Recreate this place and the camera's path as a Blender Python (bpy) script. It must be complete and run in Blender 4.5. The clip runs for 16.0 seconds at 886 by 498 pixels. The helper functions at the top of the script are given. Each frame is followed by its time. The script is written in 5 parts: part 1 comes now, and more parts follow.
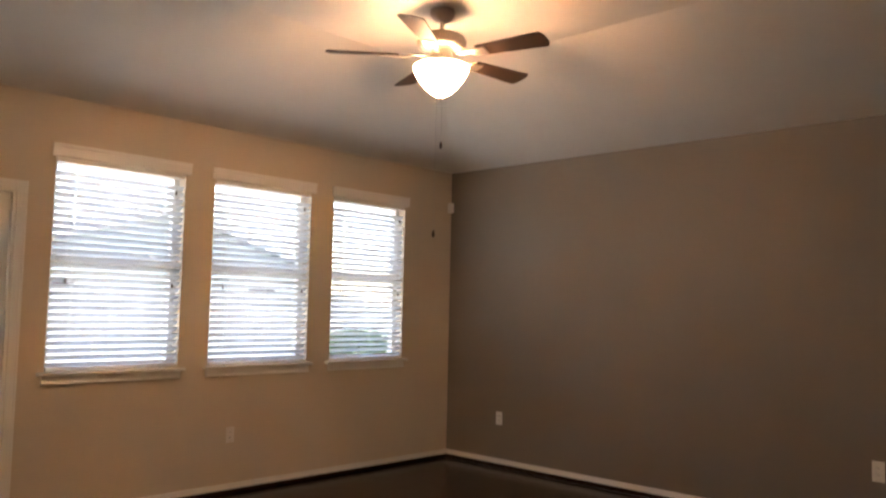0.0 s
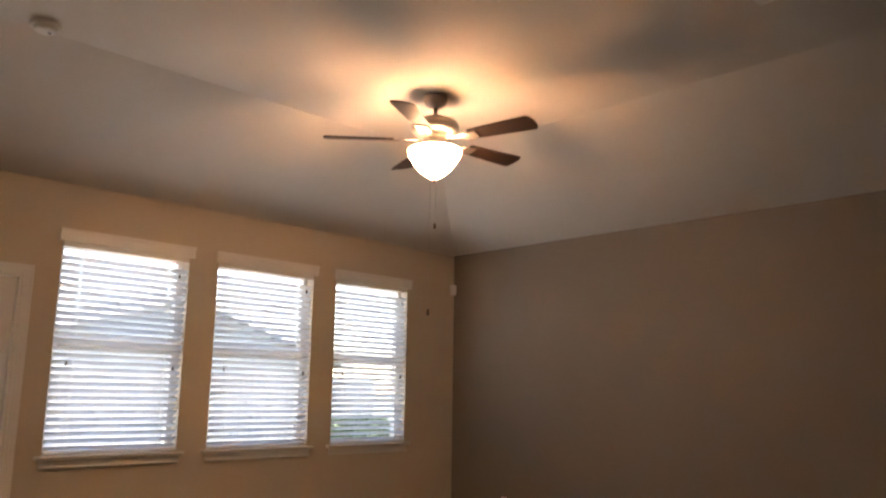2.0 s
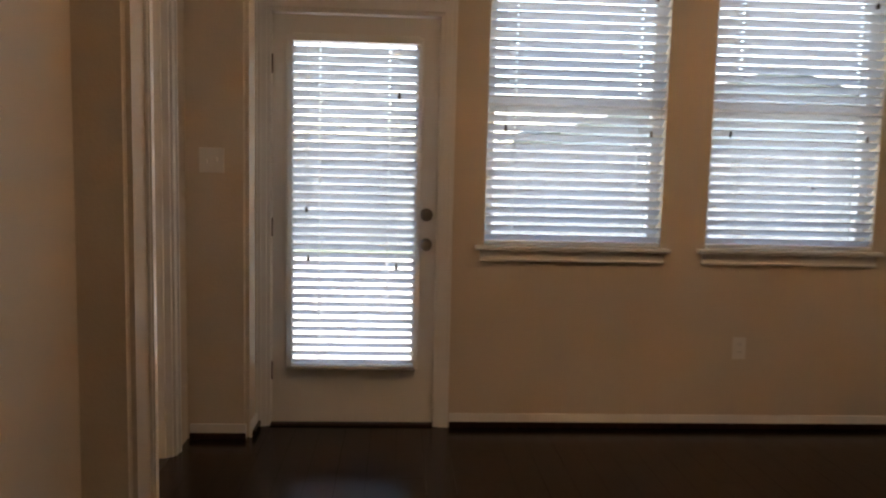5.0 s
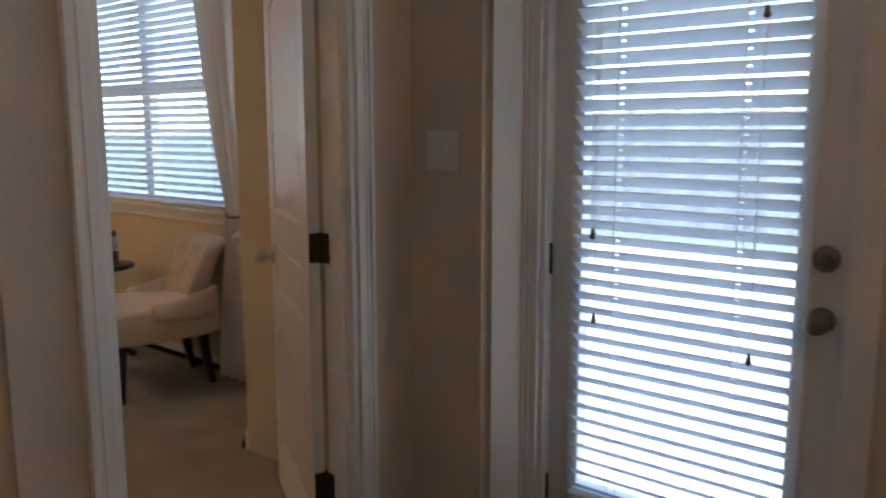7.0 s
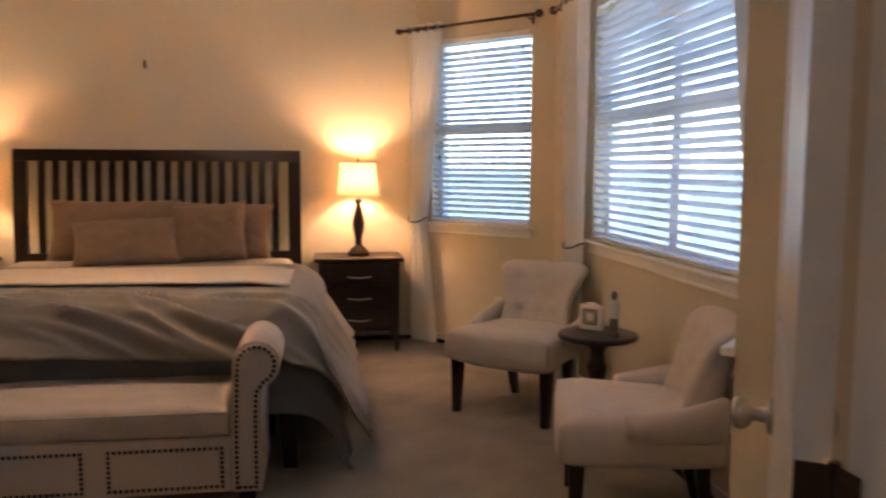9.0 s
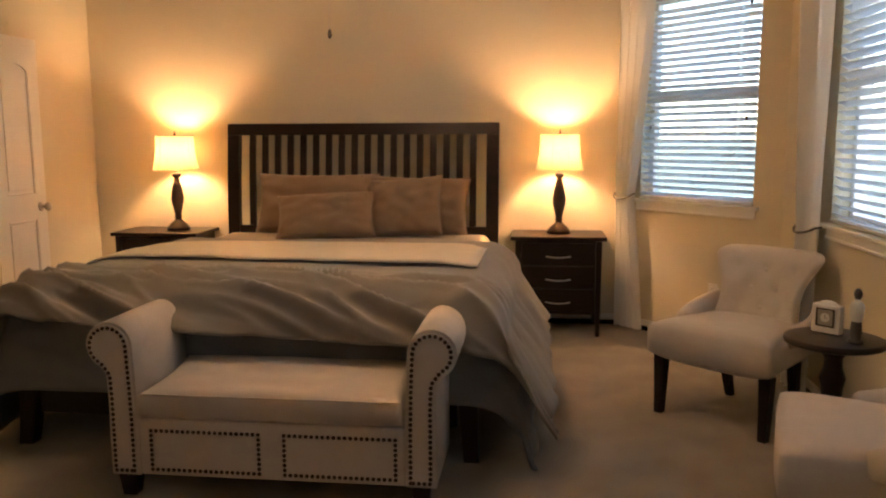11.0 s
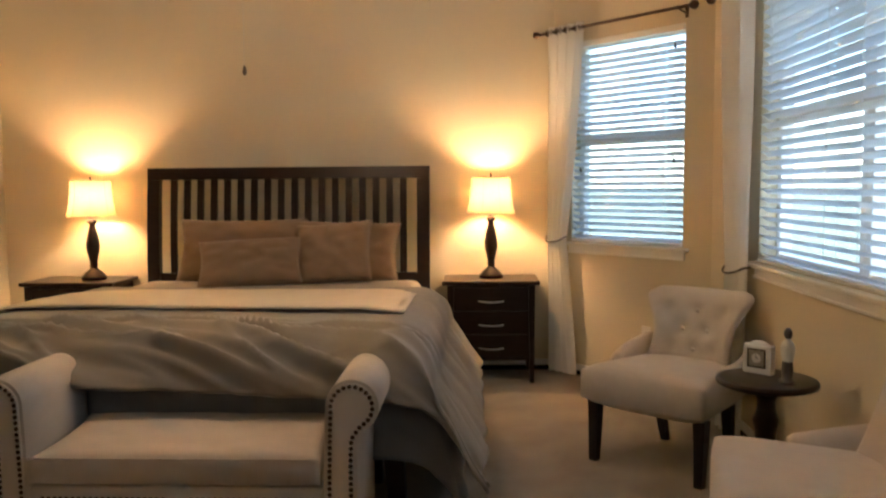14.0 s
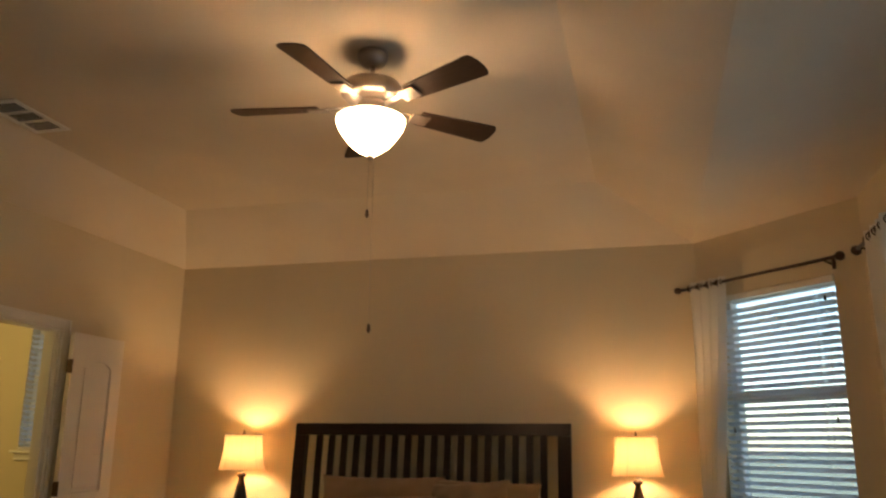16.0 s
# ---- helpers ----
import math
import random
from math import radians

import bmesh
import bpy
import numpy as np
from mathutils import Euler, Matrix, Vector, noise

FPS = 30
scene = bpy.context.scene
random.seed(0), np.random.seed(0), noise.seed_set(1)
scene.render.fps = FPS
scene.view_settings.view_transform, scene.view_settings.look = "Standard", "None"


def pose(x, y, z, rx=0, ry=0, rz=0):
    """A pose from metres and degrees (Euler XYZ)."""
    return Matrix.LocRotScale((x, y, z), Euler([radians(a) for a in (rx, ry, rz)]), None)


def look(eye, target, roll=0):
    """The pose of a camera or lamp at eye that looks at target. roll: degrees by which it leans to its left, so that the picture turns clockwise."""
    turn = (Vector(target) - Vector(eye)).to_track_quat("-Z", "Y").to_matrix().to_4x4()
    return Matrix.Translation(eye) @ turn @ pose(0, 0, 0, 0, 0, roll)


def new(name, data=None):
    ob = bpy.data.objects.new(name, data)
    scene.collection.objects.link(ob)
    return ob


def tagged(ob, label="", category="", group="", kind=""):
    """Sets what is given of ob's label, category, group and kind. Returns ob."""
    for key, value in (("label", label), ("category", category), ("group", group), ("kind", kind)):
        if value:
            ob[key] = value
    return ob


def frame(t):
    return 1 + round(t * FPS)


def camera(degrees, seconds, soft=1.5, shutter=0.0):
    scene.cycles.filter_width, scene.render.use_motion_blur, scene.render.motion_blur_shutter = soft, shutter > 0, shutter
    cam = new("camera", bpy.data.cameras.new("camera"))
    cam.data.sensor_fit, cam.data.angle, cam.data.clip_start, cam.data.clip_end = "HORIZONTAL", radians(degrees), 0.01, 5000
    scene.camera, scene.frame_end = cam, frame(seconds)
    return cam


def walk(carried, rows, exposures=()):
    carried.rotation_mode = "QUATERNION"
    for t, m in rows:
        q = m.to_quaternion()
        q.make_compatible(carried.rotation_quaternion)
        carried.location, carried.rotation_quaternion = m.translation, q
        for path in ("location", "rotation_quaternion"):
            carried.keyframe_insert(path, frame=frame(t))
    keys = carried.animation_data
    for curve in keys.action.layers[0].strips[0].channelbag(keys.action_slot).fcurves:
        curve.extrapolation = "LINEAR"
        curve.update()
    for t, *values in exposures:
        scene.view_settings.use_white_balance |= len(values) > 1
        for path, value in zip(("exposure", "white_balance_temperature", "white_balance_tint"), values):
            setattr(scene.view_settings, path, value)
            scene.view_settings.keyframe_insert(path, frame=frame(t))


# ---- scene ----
cam = camera(58.0, 16.0, soft=2.1, shutter=0.35)
PATH = [
    (0, (-0.837, 1.991, 1.402), (0.597, 3.377, 1.55), 1.3),
    (0.5, (-0.824, 1.922, 1.374), (0.58, 3.308, 1.702), 1.0),
    (1, (-0.818, 1.836, 1.344), (0.556, 3.218, 1.793), 0.7),
    (1.5, (-0.814, 1.822, 1.333), (0.555, 3.204, 1.798), 0.7),
    (2, (-0.801, 1.879, 1.356), (0.587, 3.272, 1.717), 0.9),
    (2.5, (-0.642, 1.968, 1.371), (0.685, 3.457, 1.523), 1.0),
    (3, (-0.37, 2.076, 1.383), (0.734, 3.743, 1.353), 1.0),
    (3.5, (-0.163, 2.255, 1.374), (0.69, 4.058, 1.234), 1.0),
    (3.7, (-0.108, 2.385, 1.371), (0.662, 4.223, 1.211), 1.0),
    (5.8, (1.109, 4.039, 1.333), (0.703, 5.985, 1.114), 1.3),
    (6, (1.178, 4.25, 1.336), (0.633, 6.161, 1.11), 1.0),
    (6.3, (1.239, 4.576, 1.351), (0.485, 6.411, 1.098), 0.1),
    (6.5, (1.264, 4.793, 1.361), (0.375, 6.566, 1.104), 0.8),
    (7, (1.288, 5.293, 1.393), (0.022, 6.813, 1.1), -0.1),
    (7.5, (0.999, 5.711, 1.389), (-0.515, 6.982, 1.09), -0.3),
    (8, (0.697, 6.01, 1.389), (-1.03, 6.976, 1.102), -1.0),
    (8.5, (0.39, 6.26, 1.383), (-1.488, 6.901, 1.135), -0.6),
    (9, (0.169, 6.391, 1.366), (-1.799, 6.685, 1.163), 0.2),
    (9.5, (0.015, 6.432, 1.375), (-1.976, 6.424, 1.183), 0.5),
    (9.7, (-0.027, 6.434, 1.378), (-2.016, 6.351, 1.183), 0.7),
    (11.8, (-0.258, 6.542, 1.36), (-2.222, 6.294, 1.076), -0.5),
    (12, (-0.28, 6.55, 1.343), (-2.251, 6.372, 1.054), -0.6),
    (12.5, (-0.256, 6.564, 1.365), (-2.23, 6.492, 1.047), -0.8),
    (13, (-0.271, 6.56, 1.368), (-2.243, 6.521, 1.039), -0.8),
    (13.5, (-0.305, 6.54, 1.348), (-2.284, 6.501, 1.063), -0.7),
    (14, (-0.312, 6.549, 1.341), (-2.304, 6.465, 1.185), -0.5),
    (14.5, (-0.328, 6.664, 1.326), (-2.317, 6.461, 1.341), -0.4),
    (15, (-0.374, 6.761, 1.321), (-2.338, 6.434, 1.505), -0.1),
    (15.5, (-0.383, 6.771, 1.316), (-2.308, 6.356, 1.664), 0.2),
    (16, (-0.35, 6.766, 1.328), (-2.229, 6.279, 1.808), 0.5),
]
EXPOSURES = [(0.0, 3.5, 7400, 27), (1.5, 3.15, 7600, 30), (2.5, 3.25, 7400, 28), (3.5, 2.95, 7400, 27), (6.0, 2.75, 6600, 22), (7.0, 2.5, 5800, 20), (7.5, 2.6, 5500, 19), (8.0, 3.1, 5100, 20), (8.5, 3.1, 5400, 21), (9.0, 2.6, 5800, 25), (9.5, 2.55, 6150, 26),
             (12.0, 2.9, 6500, 15), (13.5, 3.08, 6350, 15), (14.0, 2.75, 5900, 11), (14.5, 2.28, 5900, 10), (15.2, 1.78, 6100, 9), (16.0, 1.6, 6600, 12)]
walk(cam, [(t, look(eye, target, roll)) for t, eye, target, roll in PATH], EXPOSURES)

# ---- world, daylight and lamps ----
world = bpy.data.worlds.new("overcast_sky")
scene.world = world
world.use_nodes = True
wn = world.node_tree.nodes
sky = wn.new("ShaderNodeTexSky")
sky.sky_type, sky.sun_disc = "NISHITA", False
sky.sun_elevation, sky.sun_rotation = radians(48), radians(100)
wn["Background"].inputs["Strength"].default_value = 0.15
world.node_tree.links.new(sky.outputs["Color"], wn["Background"].inputs["Color"])


def lamp(name, kind, where, power, colour, size=0.05, turn=None, size_y=None):
    data = bpy.data.lights.new(name, kind)
    data.energy, data.color = power, colour
    if kind == "SUN":
        data.angle = size
    elif kind == "AREA":
        data.shape, data.size, data.size_y = "RECTANGLE", size, size_y or size
    else:
        data.shadow_soft_size = size
    ob = new(name, data)
    ob.matrix_world = turn if turn is not None else pose(*where)
    return ob


WARM = (1.0, 0.60, 0.27)
AMBER = (1.0, 0.60, 0.30)
lamp("sun_light", "SUN", (0, 0, 10), 3.8, (1.0, 0.95, 0.88), radians(0.5), look((8, -1.5, 9), (0, 0, 0)))
FAN_LIVING, FAN_BEDROOM = (2.25, 5.02), (-3.46, 5.625)
CEIL_LIVING, CEIL_BEDROOM = 2.71, 2.745
TRAY = 3.05
lamp("living_fan_bulb", "POINT", (*FAN_LIVING, TRAY - 0.36), 2.4, (1.0, 0.52, 0.26), 0.04)
lamp("bedroom_fan_bulb", "POINT", (*FAN_BEDROOM, TRAY - 0.36), 3.8, AMBER, 0.04)
LAMP_R, LAMP_L = (-5.90, 6.65), (-5.90, 3.81)
lamp("table_lamp_bulb_one", "POINT", (*LAMP_R, 1.29), 7.0, WARM, 0.035)
lamp("table_lamp_bulb_two", "POINT", (*LAMP_L, 1.29), 7.0, WARM, 0.035)
lamp("bathroom_bulb", "POINT", (-4.4, 1.2, 2.4), 9, (1.0, 0.74, 0.25), 0.12)

# ---- materials ----


def material(name, colour, rough=0.6, metal=0.0, second=None, scale=6.0, bump=0.0, bump_scale=120.0, spread=0.5, translucent=0.0,
             emit=0.0, sheen=0.0, coat=0.0, spec=0.5, stretch=(1, 1, 1), vary=0.0):
    """Principled surface with two scales of variation: broad mottling and fine relief."""
    m = bpy.data.materials.new(name)
    m.use_nodes = True
    nt = m.node_tree
    n, l = nt.nodes, nt.links
    b = n["Principled BSDF"]
    b.inputs["Roughness"].default_value, b.inputs["Metallic"].default_value = rough, metal
    b.inputs["Base Color"].default_value = (*colour, 1)
    b.inputs["Sheen Weight"].default_value = sheen
    b.inputs["Coat Weight"].default_value = coat
    b.inputs["Specular IOR Level"].default_value = spec
    tc, mp = n.new("ShaderNodeTexCoord"), n.new("ShaderNodeMapping")
    mp.inputs["Scale"].default_value = stretch
    l.new(tc.outputs["Object"], mp.inputs["Vector"])
    if second:
        tex, ramp = n.new("ShaderNodeTexNoise"), n.new("ShaderNodeValToRGB")
        tex.inputs["Scale"].default_value, tex.inputs["Detail"].default_value = scale, 5
        ramp.color_ramp.elements[0].color, ramp.color_ramp.elements[1].color = (*colour, 1), (*second, 1)
        ramp.color_ramp.elements[0].position, ramp.color_ramp.elements[1].position = 0.5 - spread / 2, 0.5 + spread / 2
        l.new(mp.outputs["Vector"], tex.inputs["Vector"])
        l.new(tex.outputs["Fac"], ramp.inputs["Fac"])
        out = ramp.outputs["Color"]
        if vary:
            info, hsv = n.new("ShaderNodeObjectInfo"), n.new("ShaderNodeHueSaturation")
            rng = n.new("ShaderNodeMapRange")
            rng.inputs["To Min"].default_value, rng.inputs["To Max"].default_value = 1 - vary, 1 + vary
            l.new(info.outputs["Random"], rng.inputs["Value"])
            l.new(rng.outputs["Result"], hsv.inputs["Value"])
            l.new(out, hsv.inputs["Color"])
            out = hsv.outputs["Color"]
        l.new(out, b.inputs["Base Color"])
    if bump:
        fine, bp = n.new("ShaderNodeTexNoise"), n.new("ShaderNodeBump")
        fine.inputs["Scale"].default_value, fine.inputs["Detail"].default_value = bump_scale, 4
        bp.inputs["Strength"].default_value, bp.inputs["Distance"].default_value = bump, 0.01
        l.new(mp.outputs["Vector"], fine.inputs["Vector"])
        l.new(fine.outputs["Fac"], bp.inputs["Height"])
        l.new(bp.outputs["Normal"], b.inputs["Normal"])
    if emit:
        b.inputs["Emission Color"].default_value = (*colour, 1)
        b.inputs["Emission Strength"].default_value = emit
    if translucent:
        tr, mix = n.new("ShaderNodeBsdfTranslucent"), n.new("ShaderNodeMixShader")
        tr.inputs["Color"].default_value = (*colour, 1)
        mix.inputs["Fac"].default_value = translucent
        l.new(b.outputs["BSDF"], mix.inputs[1])
        l.new(tr.outputs["BSDF"], mix.inputs[2])
        l.new(mix.outputs["Shader"], n["Material Output"].inputs["Surface"])
    return m


BEIGE = material("beige_wall_paint", (0.585, 0.50, 0.395), 0.75, second=(0.615, 0.525, 0.415), scale=2.0, bump=0.12, bump_scale=90)
GREY = material("grey_accent_paint", (0.215, 0.182, 0.147), 0.7, second=(0.231, 0.196, 0.159), scale=2.0, bump=0.12, bump_scale=90)
CEILING = material("textured_ceiling_paint", (0.66, 0.62, 0.56), 0.85, second=(0.70, 0.655, 0.59), scale=3.0, bump=0.12, bump_scale=70)
CEILING_CREAM = material("textured_cream_ceiling_paint", (0.62, 0.55, 0.45), 0.85, second=(0.66, 0.585, 0.475), scale=3.0, bump=0.12, bump_scale=70)
CREAM = material("cream_bedroom_paint", (0.605, 0.532, 0.388), 0.75, second=(0.635, 0.557, 0.408), scale=2.0, bump=0.12, bump_scale=90)
TRIM = material("white_semi_gloss_trim", (0.76, 0.74, 0.70), 0.35, second=(0.80, 0.78, 0.74), scale=4.0, bump=0.03, bump_scale=60)
DOORPAINT = material("white_door_paint", (0.72, 0.69, 0.64), 0.32, second=(0.76, 0.73, 0.68), scale=3.0, bump=0.04, bump_scale=80)
SLAT = material("white_vinyl_slat", (0.78, 0.79, 0.79), 0.45, second=(0.82, 0.83, 0.83), scale=5.0, translucent=0.40)
PLANK = material("espresso_wood_floor", (0.014, 0.0065, 0.004), 0.22, second=(0.025, 0.011, 0.007), scale=7.0, bump=0.05, bump_scale=30, stretch=(6, 0.6, 1), vary=0.25, spec=0.34)
CARPET = material("beige_cut_pile_carpet", (0.26, 0.206, 0.143), 0.95, second=(0.375, 0.305, 0.222), scale=3.6, bump=0.9, bump_scale=260, sheen=0.3, spread=0.35)
LINEN = material("ivory_linen_upholstery", (0.56, 0.487, 0.405), 0.9, second=(0.61, 0.53, 0.445), scale=14.0, bump=0.25, bump_scale=420, sheen=0.2)
DARKWOOD = material("espresso_stained_wood", (0.014, 0.007, 0.005), 0.30, second=(0.026, 0.012, 0.008), scale=9.0, bump=0.05, bump_scale=40, stretch=(1, 1, 6), spec=0.3)
DUVET = material("grey_cotton_duvet", (0.225, 0.20, 0.168), 0.9, second=(0.258, 0.232, 0.196), scale=3.0, bump=0.2, bump_scale=300, sheen=0.2)
BLANKET = material("dark_grey_blanket", (0.20, 0.195, 0.19), 0.95, second=(0.235, 0.23, 0.22), scale=5.0, bump=0.25, bump_scale=300)
SHEET = material("taupe_sheet", (0.37, 0.33, 0.27), 0.9, second=(0.42, 0.37, 0.31), scale=4.0, bump=0.15, bump_scale=250)
THROW = material("cream_folded_throw", (0.66, 0.58, 0.46), 0.95, second=(0.71, 0.63, 0.51), scale=8.0, bump=0.3, bump_scale=350)
PILLOW = material("taupe_pillow_cotton", (0.225, 0.148, 0.086), 0.92, second=(0.265, 0.178, 0.108), scale=10.0, bump=0.2, bump_scale=350, sheen=0.2)
CURTAIN = material("white_cotton_curtain", (0.84, 0.82, 0.77), 0.9, second=(0.87, 0.85, 0.80), scale=6.0, bump=0.1, bump_scale=300, translucent=0.22)
SHADE = material("ivory_fabric_lampshade", (0.72, 0.53, 0.30), 0.9, second=(0.76, 0.57, 0.33), scale=30.0, translucent=0.13)
SHADEBAND = material("ivory_shade_piping", (0.55, 0.42, 0.26), 0.9, second=(0.6, 0.46, 0.29), scale=30.0)
AGED = material("aged_nickel_lockset", (0.17, 0.14, 0.115), 0.35, 0.85, second=(0.23, 0.19, 0.155), scale=25.0)
BOWL = material("frosted_glass_bowl", (1.0, 0.76, 0.48), 0.4, emit=14.0, translucent=0.6)
FANBULB = material("glowing_fan_bulb", (1.0, 0.80, 0.52), 0.4, emit=6.0)
BULB = material("glowing_bulb", (1.0, 0.80, 0.52), 0.4, emit=30.0)
BRONZE = material("oil_rubbed_bronze", (0.065, 0.042, 0.032), 0.4, 0.85, second=(0.10, 0.065, 0.05), scale=20.0)
NICKEL = material("brushed_nickel", (0.52, 0.49, 0.45), 0.32, 0.95, second=(0.58, 0.55, 0.5), scale=25.0)
PEWTER = material("pewter_fan_housing", (0.33, 0.28, 0.25), 0.35, 0.8, second=(0.38, 0.33, 0.29), scale=15.0)
BLADE = material("dark_walnut_fan_blade", (0.03, 0.017, 0.012), 0.5, second=(0.05, 0.028, 0.019), scale=8.0, stretch=(1, 8, 1), spec=0.2)
ALMOND = material("almond_plastic_plate", (0.70, 0.66, 0.60), 0.35, second=(0.73, 0.69, 0.63), scale=10.0)
PLASTIC = material("white_plastic_plate", (0.80, 0.79, 0.76), 0.35, second=(0.82, 0.81, 0.78), scale=10.0)
# Dark parts, and the shade inside vent and socket holes put into colour.
DARK_AND_HOLE_SHADE = material("dark_parts_and_hole_shade", (0.035, 0.032, 0.03), 0.8)
NAIL = material("antique_brass_nailhead", (0.055, 0.033, 0.022), 0.38, 0.8, second=(0.09, 0.055, 0.035), scale=60.0)
CORD = material("grey_tieback_cord", (0.10, 0.085, 0.075), 0.7)
TASSEL = material("dark_wood_cord_tassel", (0.10, 0.07, 0.05), 0.5)
CLOCKFACE = material("silvered_clock_face", (0.34, 0.30, 0.24), 0.4, 0.3, second=(0.4, 0.36, 0.3), scale=40.0)
MARBLE = material("white_stone_clock_case", (0.78, 0.74, 0.68), 0.3, second=(0.70, 0.66, 0.60), scale=9.0, spread=0.2)
FIGURE = material("painted_grey_figurine", (0.46, 0.46, 0.42), 0.5, second=(0.53, 0.52, 0.48), scale=30.0)
FIGDARK = material("dark_painted_figurine", (0.05, 0.042, 0.04), 0.5, second=(0.08, 0.065, 0.06), scale=30.0)
GRASS = material("lawn_grass", (0.095, 0.118, 0.095), 0.95, second=(0.135, 0.162, 0.132), scale=2.0, bump=0.6, bump_scale=40)
FENCEWOOD = material("weathered_fence_board", (0.31, 0.315, 0.31), 0.9, second=(0.39, 0.395, 0.39), scale=5.0, bump=0.2, stretch=(4, 4, 0.6), vary=0.15)
CONCRETE = material("patio_concrete", (0.44, 0.43, 0.41), 0.9, second=(0.50, 0.488, 0.465), scale=3.0, bump=0.2)
HEDGE = material("hedge_leaves", (0.035, 0.075, 0.02), 0.8, second=(0.07, 0.12, 0.035), scale=12.0, vary=0.2)
SIDING = material("pale_house_siding", (0.40, 0.42, 0.41), 0.85, second=(0.45, 0.47, 0.46), scale=3.0, bump=0.2, bump_scale=20, stretch=(1, 1, 8))
SHINGLE = material("grey_roof_shingle", (0.16, 0.17, 0.175), 0.9, second=(0.22, 0.23, 0.235), scale=6.0, bump=0.4, bump_scale=12)
GLASS = bpy.data.materials.new("window_glass")
GLASS.use_nodes = True
gn = GLASS.node_tree
gn.nodes.clear()
g_out, g_t, g_g, g_m = (gn.nodes.new(k) for k in ("ShaderNodeOutputMaterial", "ShaderNodeBsdfTransparent", "ShaderNodeBsdfGlossy", "ShaderNodeMixShader"))
g_g.inputs["Roughness"].default_value, g_m.inputs["Fac"].default_value = 0.02, 0.06
g_t.inputs["Color"].default_value = (0.93, 0.97, 0.95, 1)
gn.links.new(g_t.outputs[0], g_m.inputs[1]), gn.links.new(g_g.outputs[0], g_m.inputs[2]), gn.links.new(g_m.outputs[0], g_out.inputs["Surface"])

# ---- mesh helpers ----


def box(bm, x0, x1, y0, y1, z0, z1, bevel=0.0, seg=2):
    made = bmesh.ops.create_cube(bm, size=1, matrix=Matrix.LocRotScale(((x0 + x1) / 2, (y0 + y1) / 2, (z0 + z1) / 2), None, (abs(x1 - x0), abs(y1 - y0), abs(z1 - z0))))
    if bevel:
        edges = list({e for v in made["verts"] for e in v.link_edges})
        bmesh.ops.bevel(bm, geom=edges, offset=bevel, segments=seg, affect="EDGES", profile=0.5)
    return bm


def boxed(*args, **kw):
    return box(bmesh.new(), *args, **kw)


def mesh_of(name, bm, mat, smooth=False):
    me = bpy.data.meshes.new(name)
    if smooth:
        for f in bm.faces:
            f.smooth = True
    bm.normal_update()
    bm.to_mesh(me)
    bm.free()
    if mat:
        me.materials.append(mat)
    return me


def part(name, bm, mat, parent=None, label="", smooth=False, m=None):
    ob = new(name, bm if isinstance(bm, bpy.types.Mesh) else mesh_of(name, bm, mat, smooth))
    if parent is not None:
        ob.parent = parent
    if m is not None:
        ob.matrix_basis = m
    if label:
        tagged(ob, label)
    return ob


def thing(name, m, label, category, group="", kind=""):
    ob = new(name)
    ob.empty_display_size = 0.1
    ob.matrix_basis = m
    return tagged(ob, label, category, group, kind)


def lathe(profile, n=24, bm=None, at=(0, 0), caps=True):
    """A turned shape from (radius, height) pairs."""
    bm = bm or bmesh.new()
    rings = []
    for r, z in profile:
        rings.append([bm.verts.new((at[0] + max(r, 0.0004) * math.cos(2 * math.pi * k / n), at[1] + max(r, 0.0004) * math.sin(2 * math.pi * k / n), z)) for k in range(n)])
    for a, b in zip(rings, rings[1:]):
        for k in range(n):
            bm.faces.new((a[k], a[(k + 1) % n], b[(k + 1) % n], b[k]))
    if caps:
        bm.faces.new(rings[0][::-1])
        bm.faces.new(rings[-1])
    return bm


def tube(points, r, n=8, bm=None):
    bm = bm or bmesh.new()
    pts = [Vector(p) for p in points]
    rings = []
    for i, p in enumerate(pts):
        d = (pts[min(i + 1, len(pts) - 1)] - pts[max(i - 1, 0)]).normalized()
        a = d.cross(Vector((0, 0, 1)) if abs(d.z) < 0.9 else Vector((1, 0, 0))).normalized()
        b = d.cross(a)
        rings.append([bm.verts.new(p + r * (a * math.cos(2 * math.pi * k / n) + b * math.sin(2 * math.pi * k / n))) for k in range(n)])
    for u, v in zip(rings, rings[1:]):
        for k in range(n):
            bm.faces.new((u[k], u[(k + 1) % n], v[(k + 1) % n], v[k]))
    bm.faces.new(rings[0][::-1]), bm.faces.new(rings[-1])
    bmesh.ops.recalc_face_normals(bm, faces=bm.faces)
    return bm


def shell(fn, nu, nv, bm=None):
    """An open sheet: fn(u, v) gives a point for u, v from 0 to 1."""
    bm = bm or bmesh.new()
    vs = [[bm.verts.new(fn(i / nu, j / nv)) for j in range(nv + 1)] for i in range(nu + 1)]
    for i in range(nu):
        for j in range(nv):
            bm.faces.new((vs[i][j], vs[i + 1][j], vs[i + 1][j + 1], vs[i][j + 1]))
    return bm


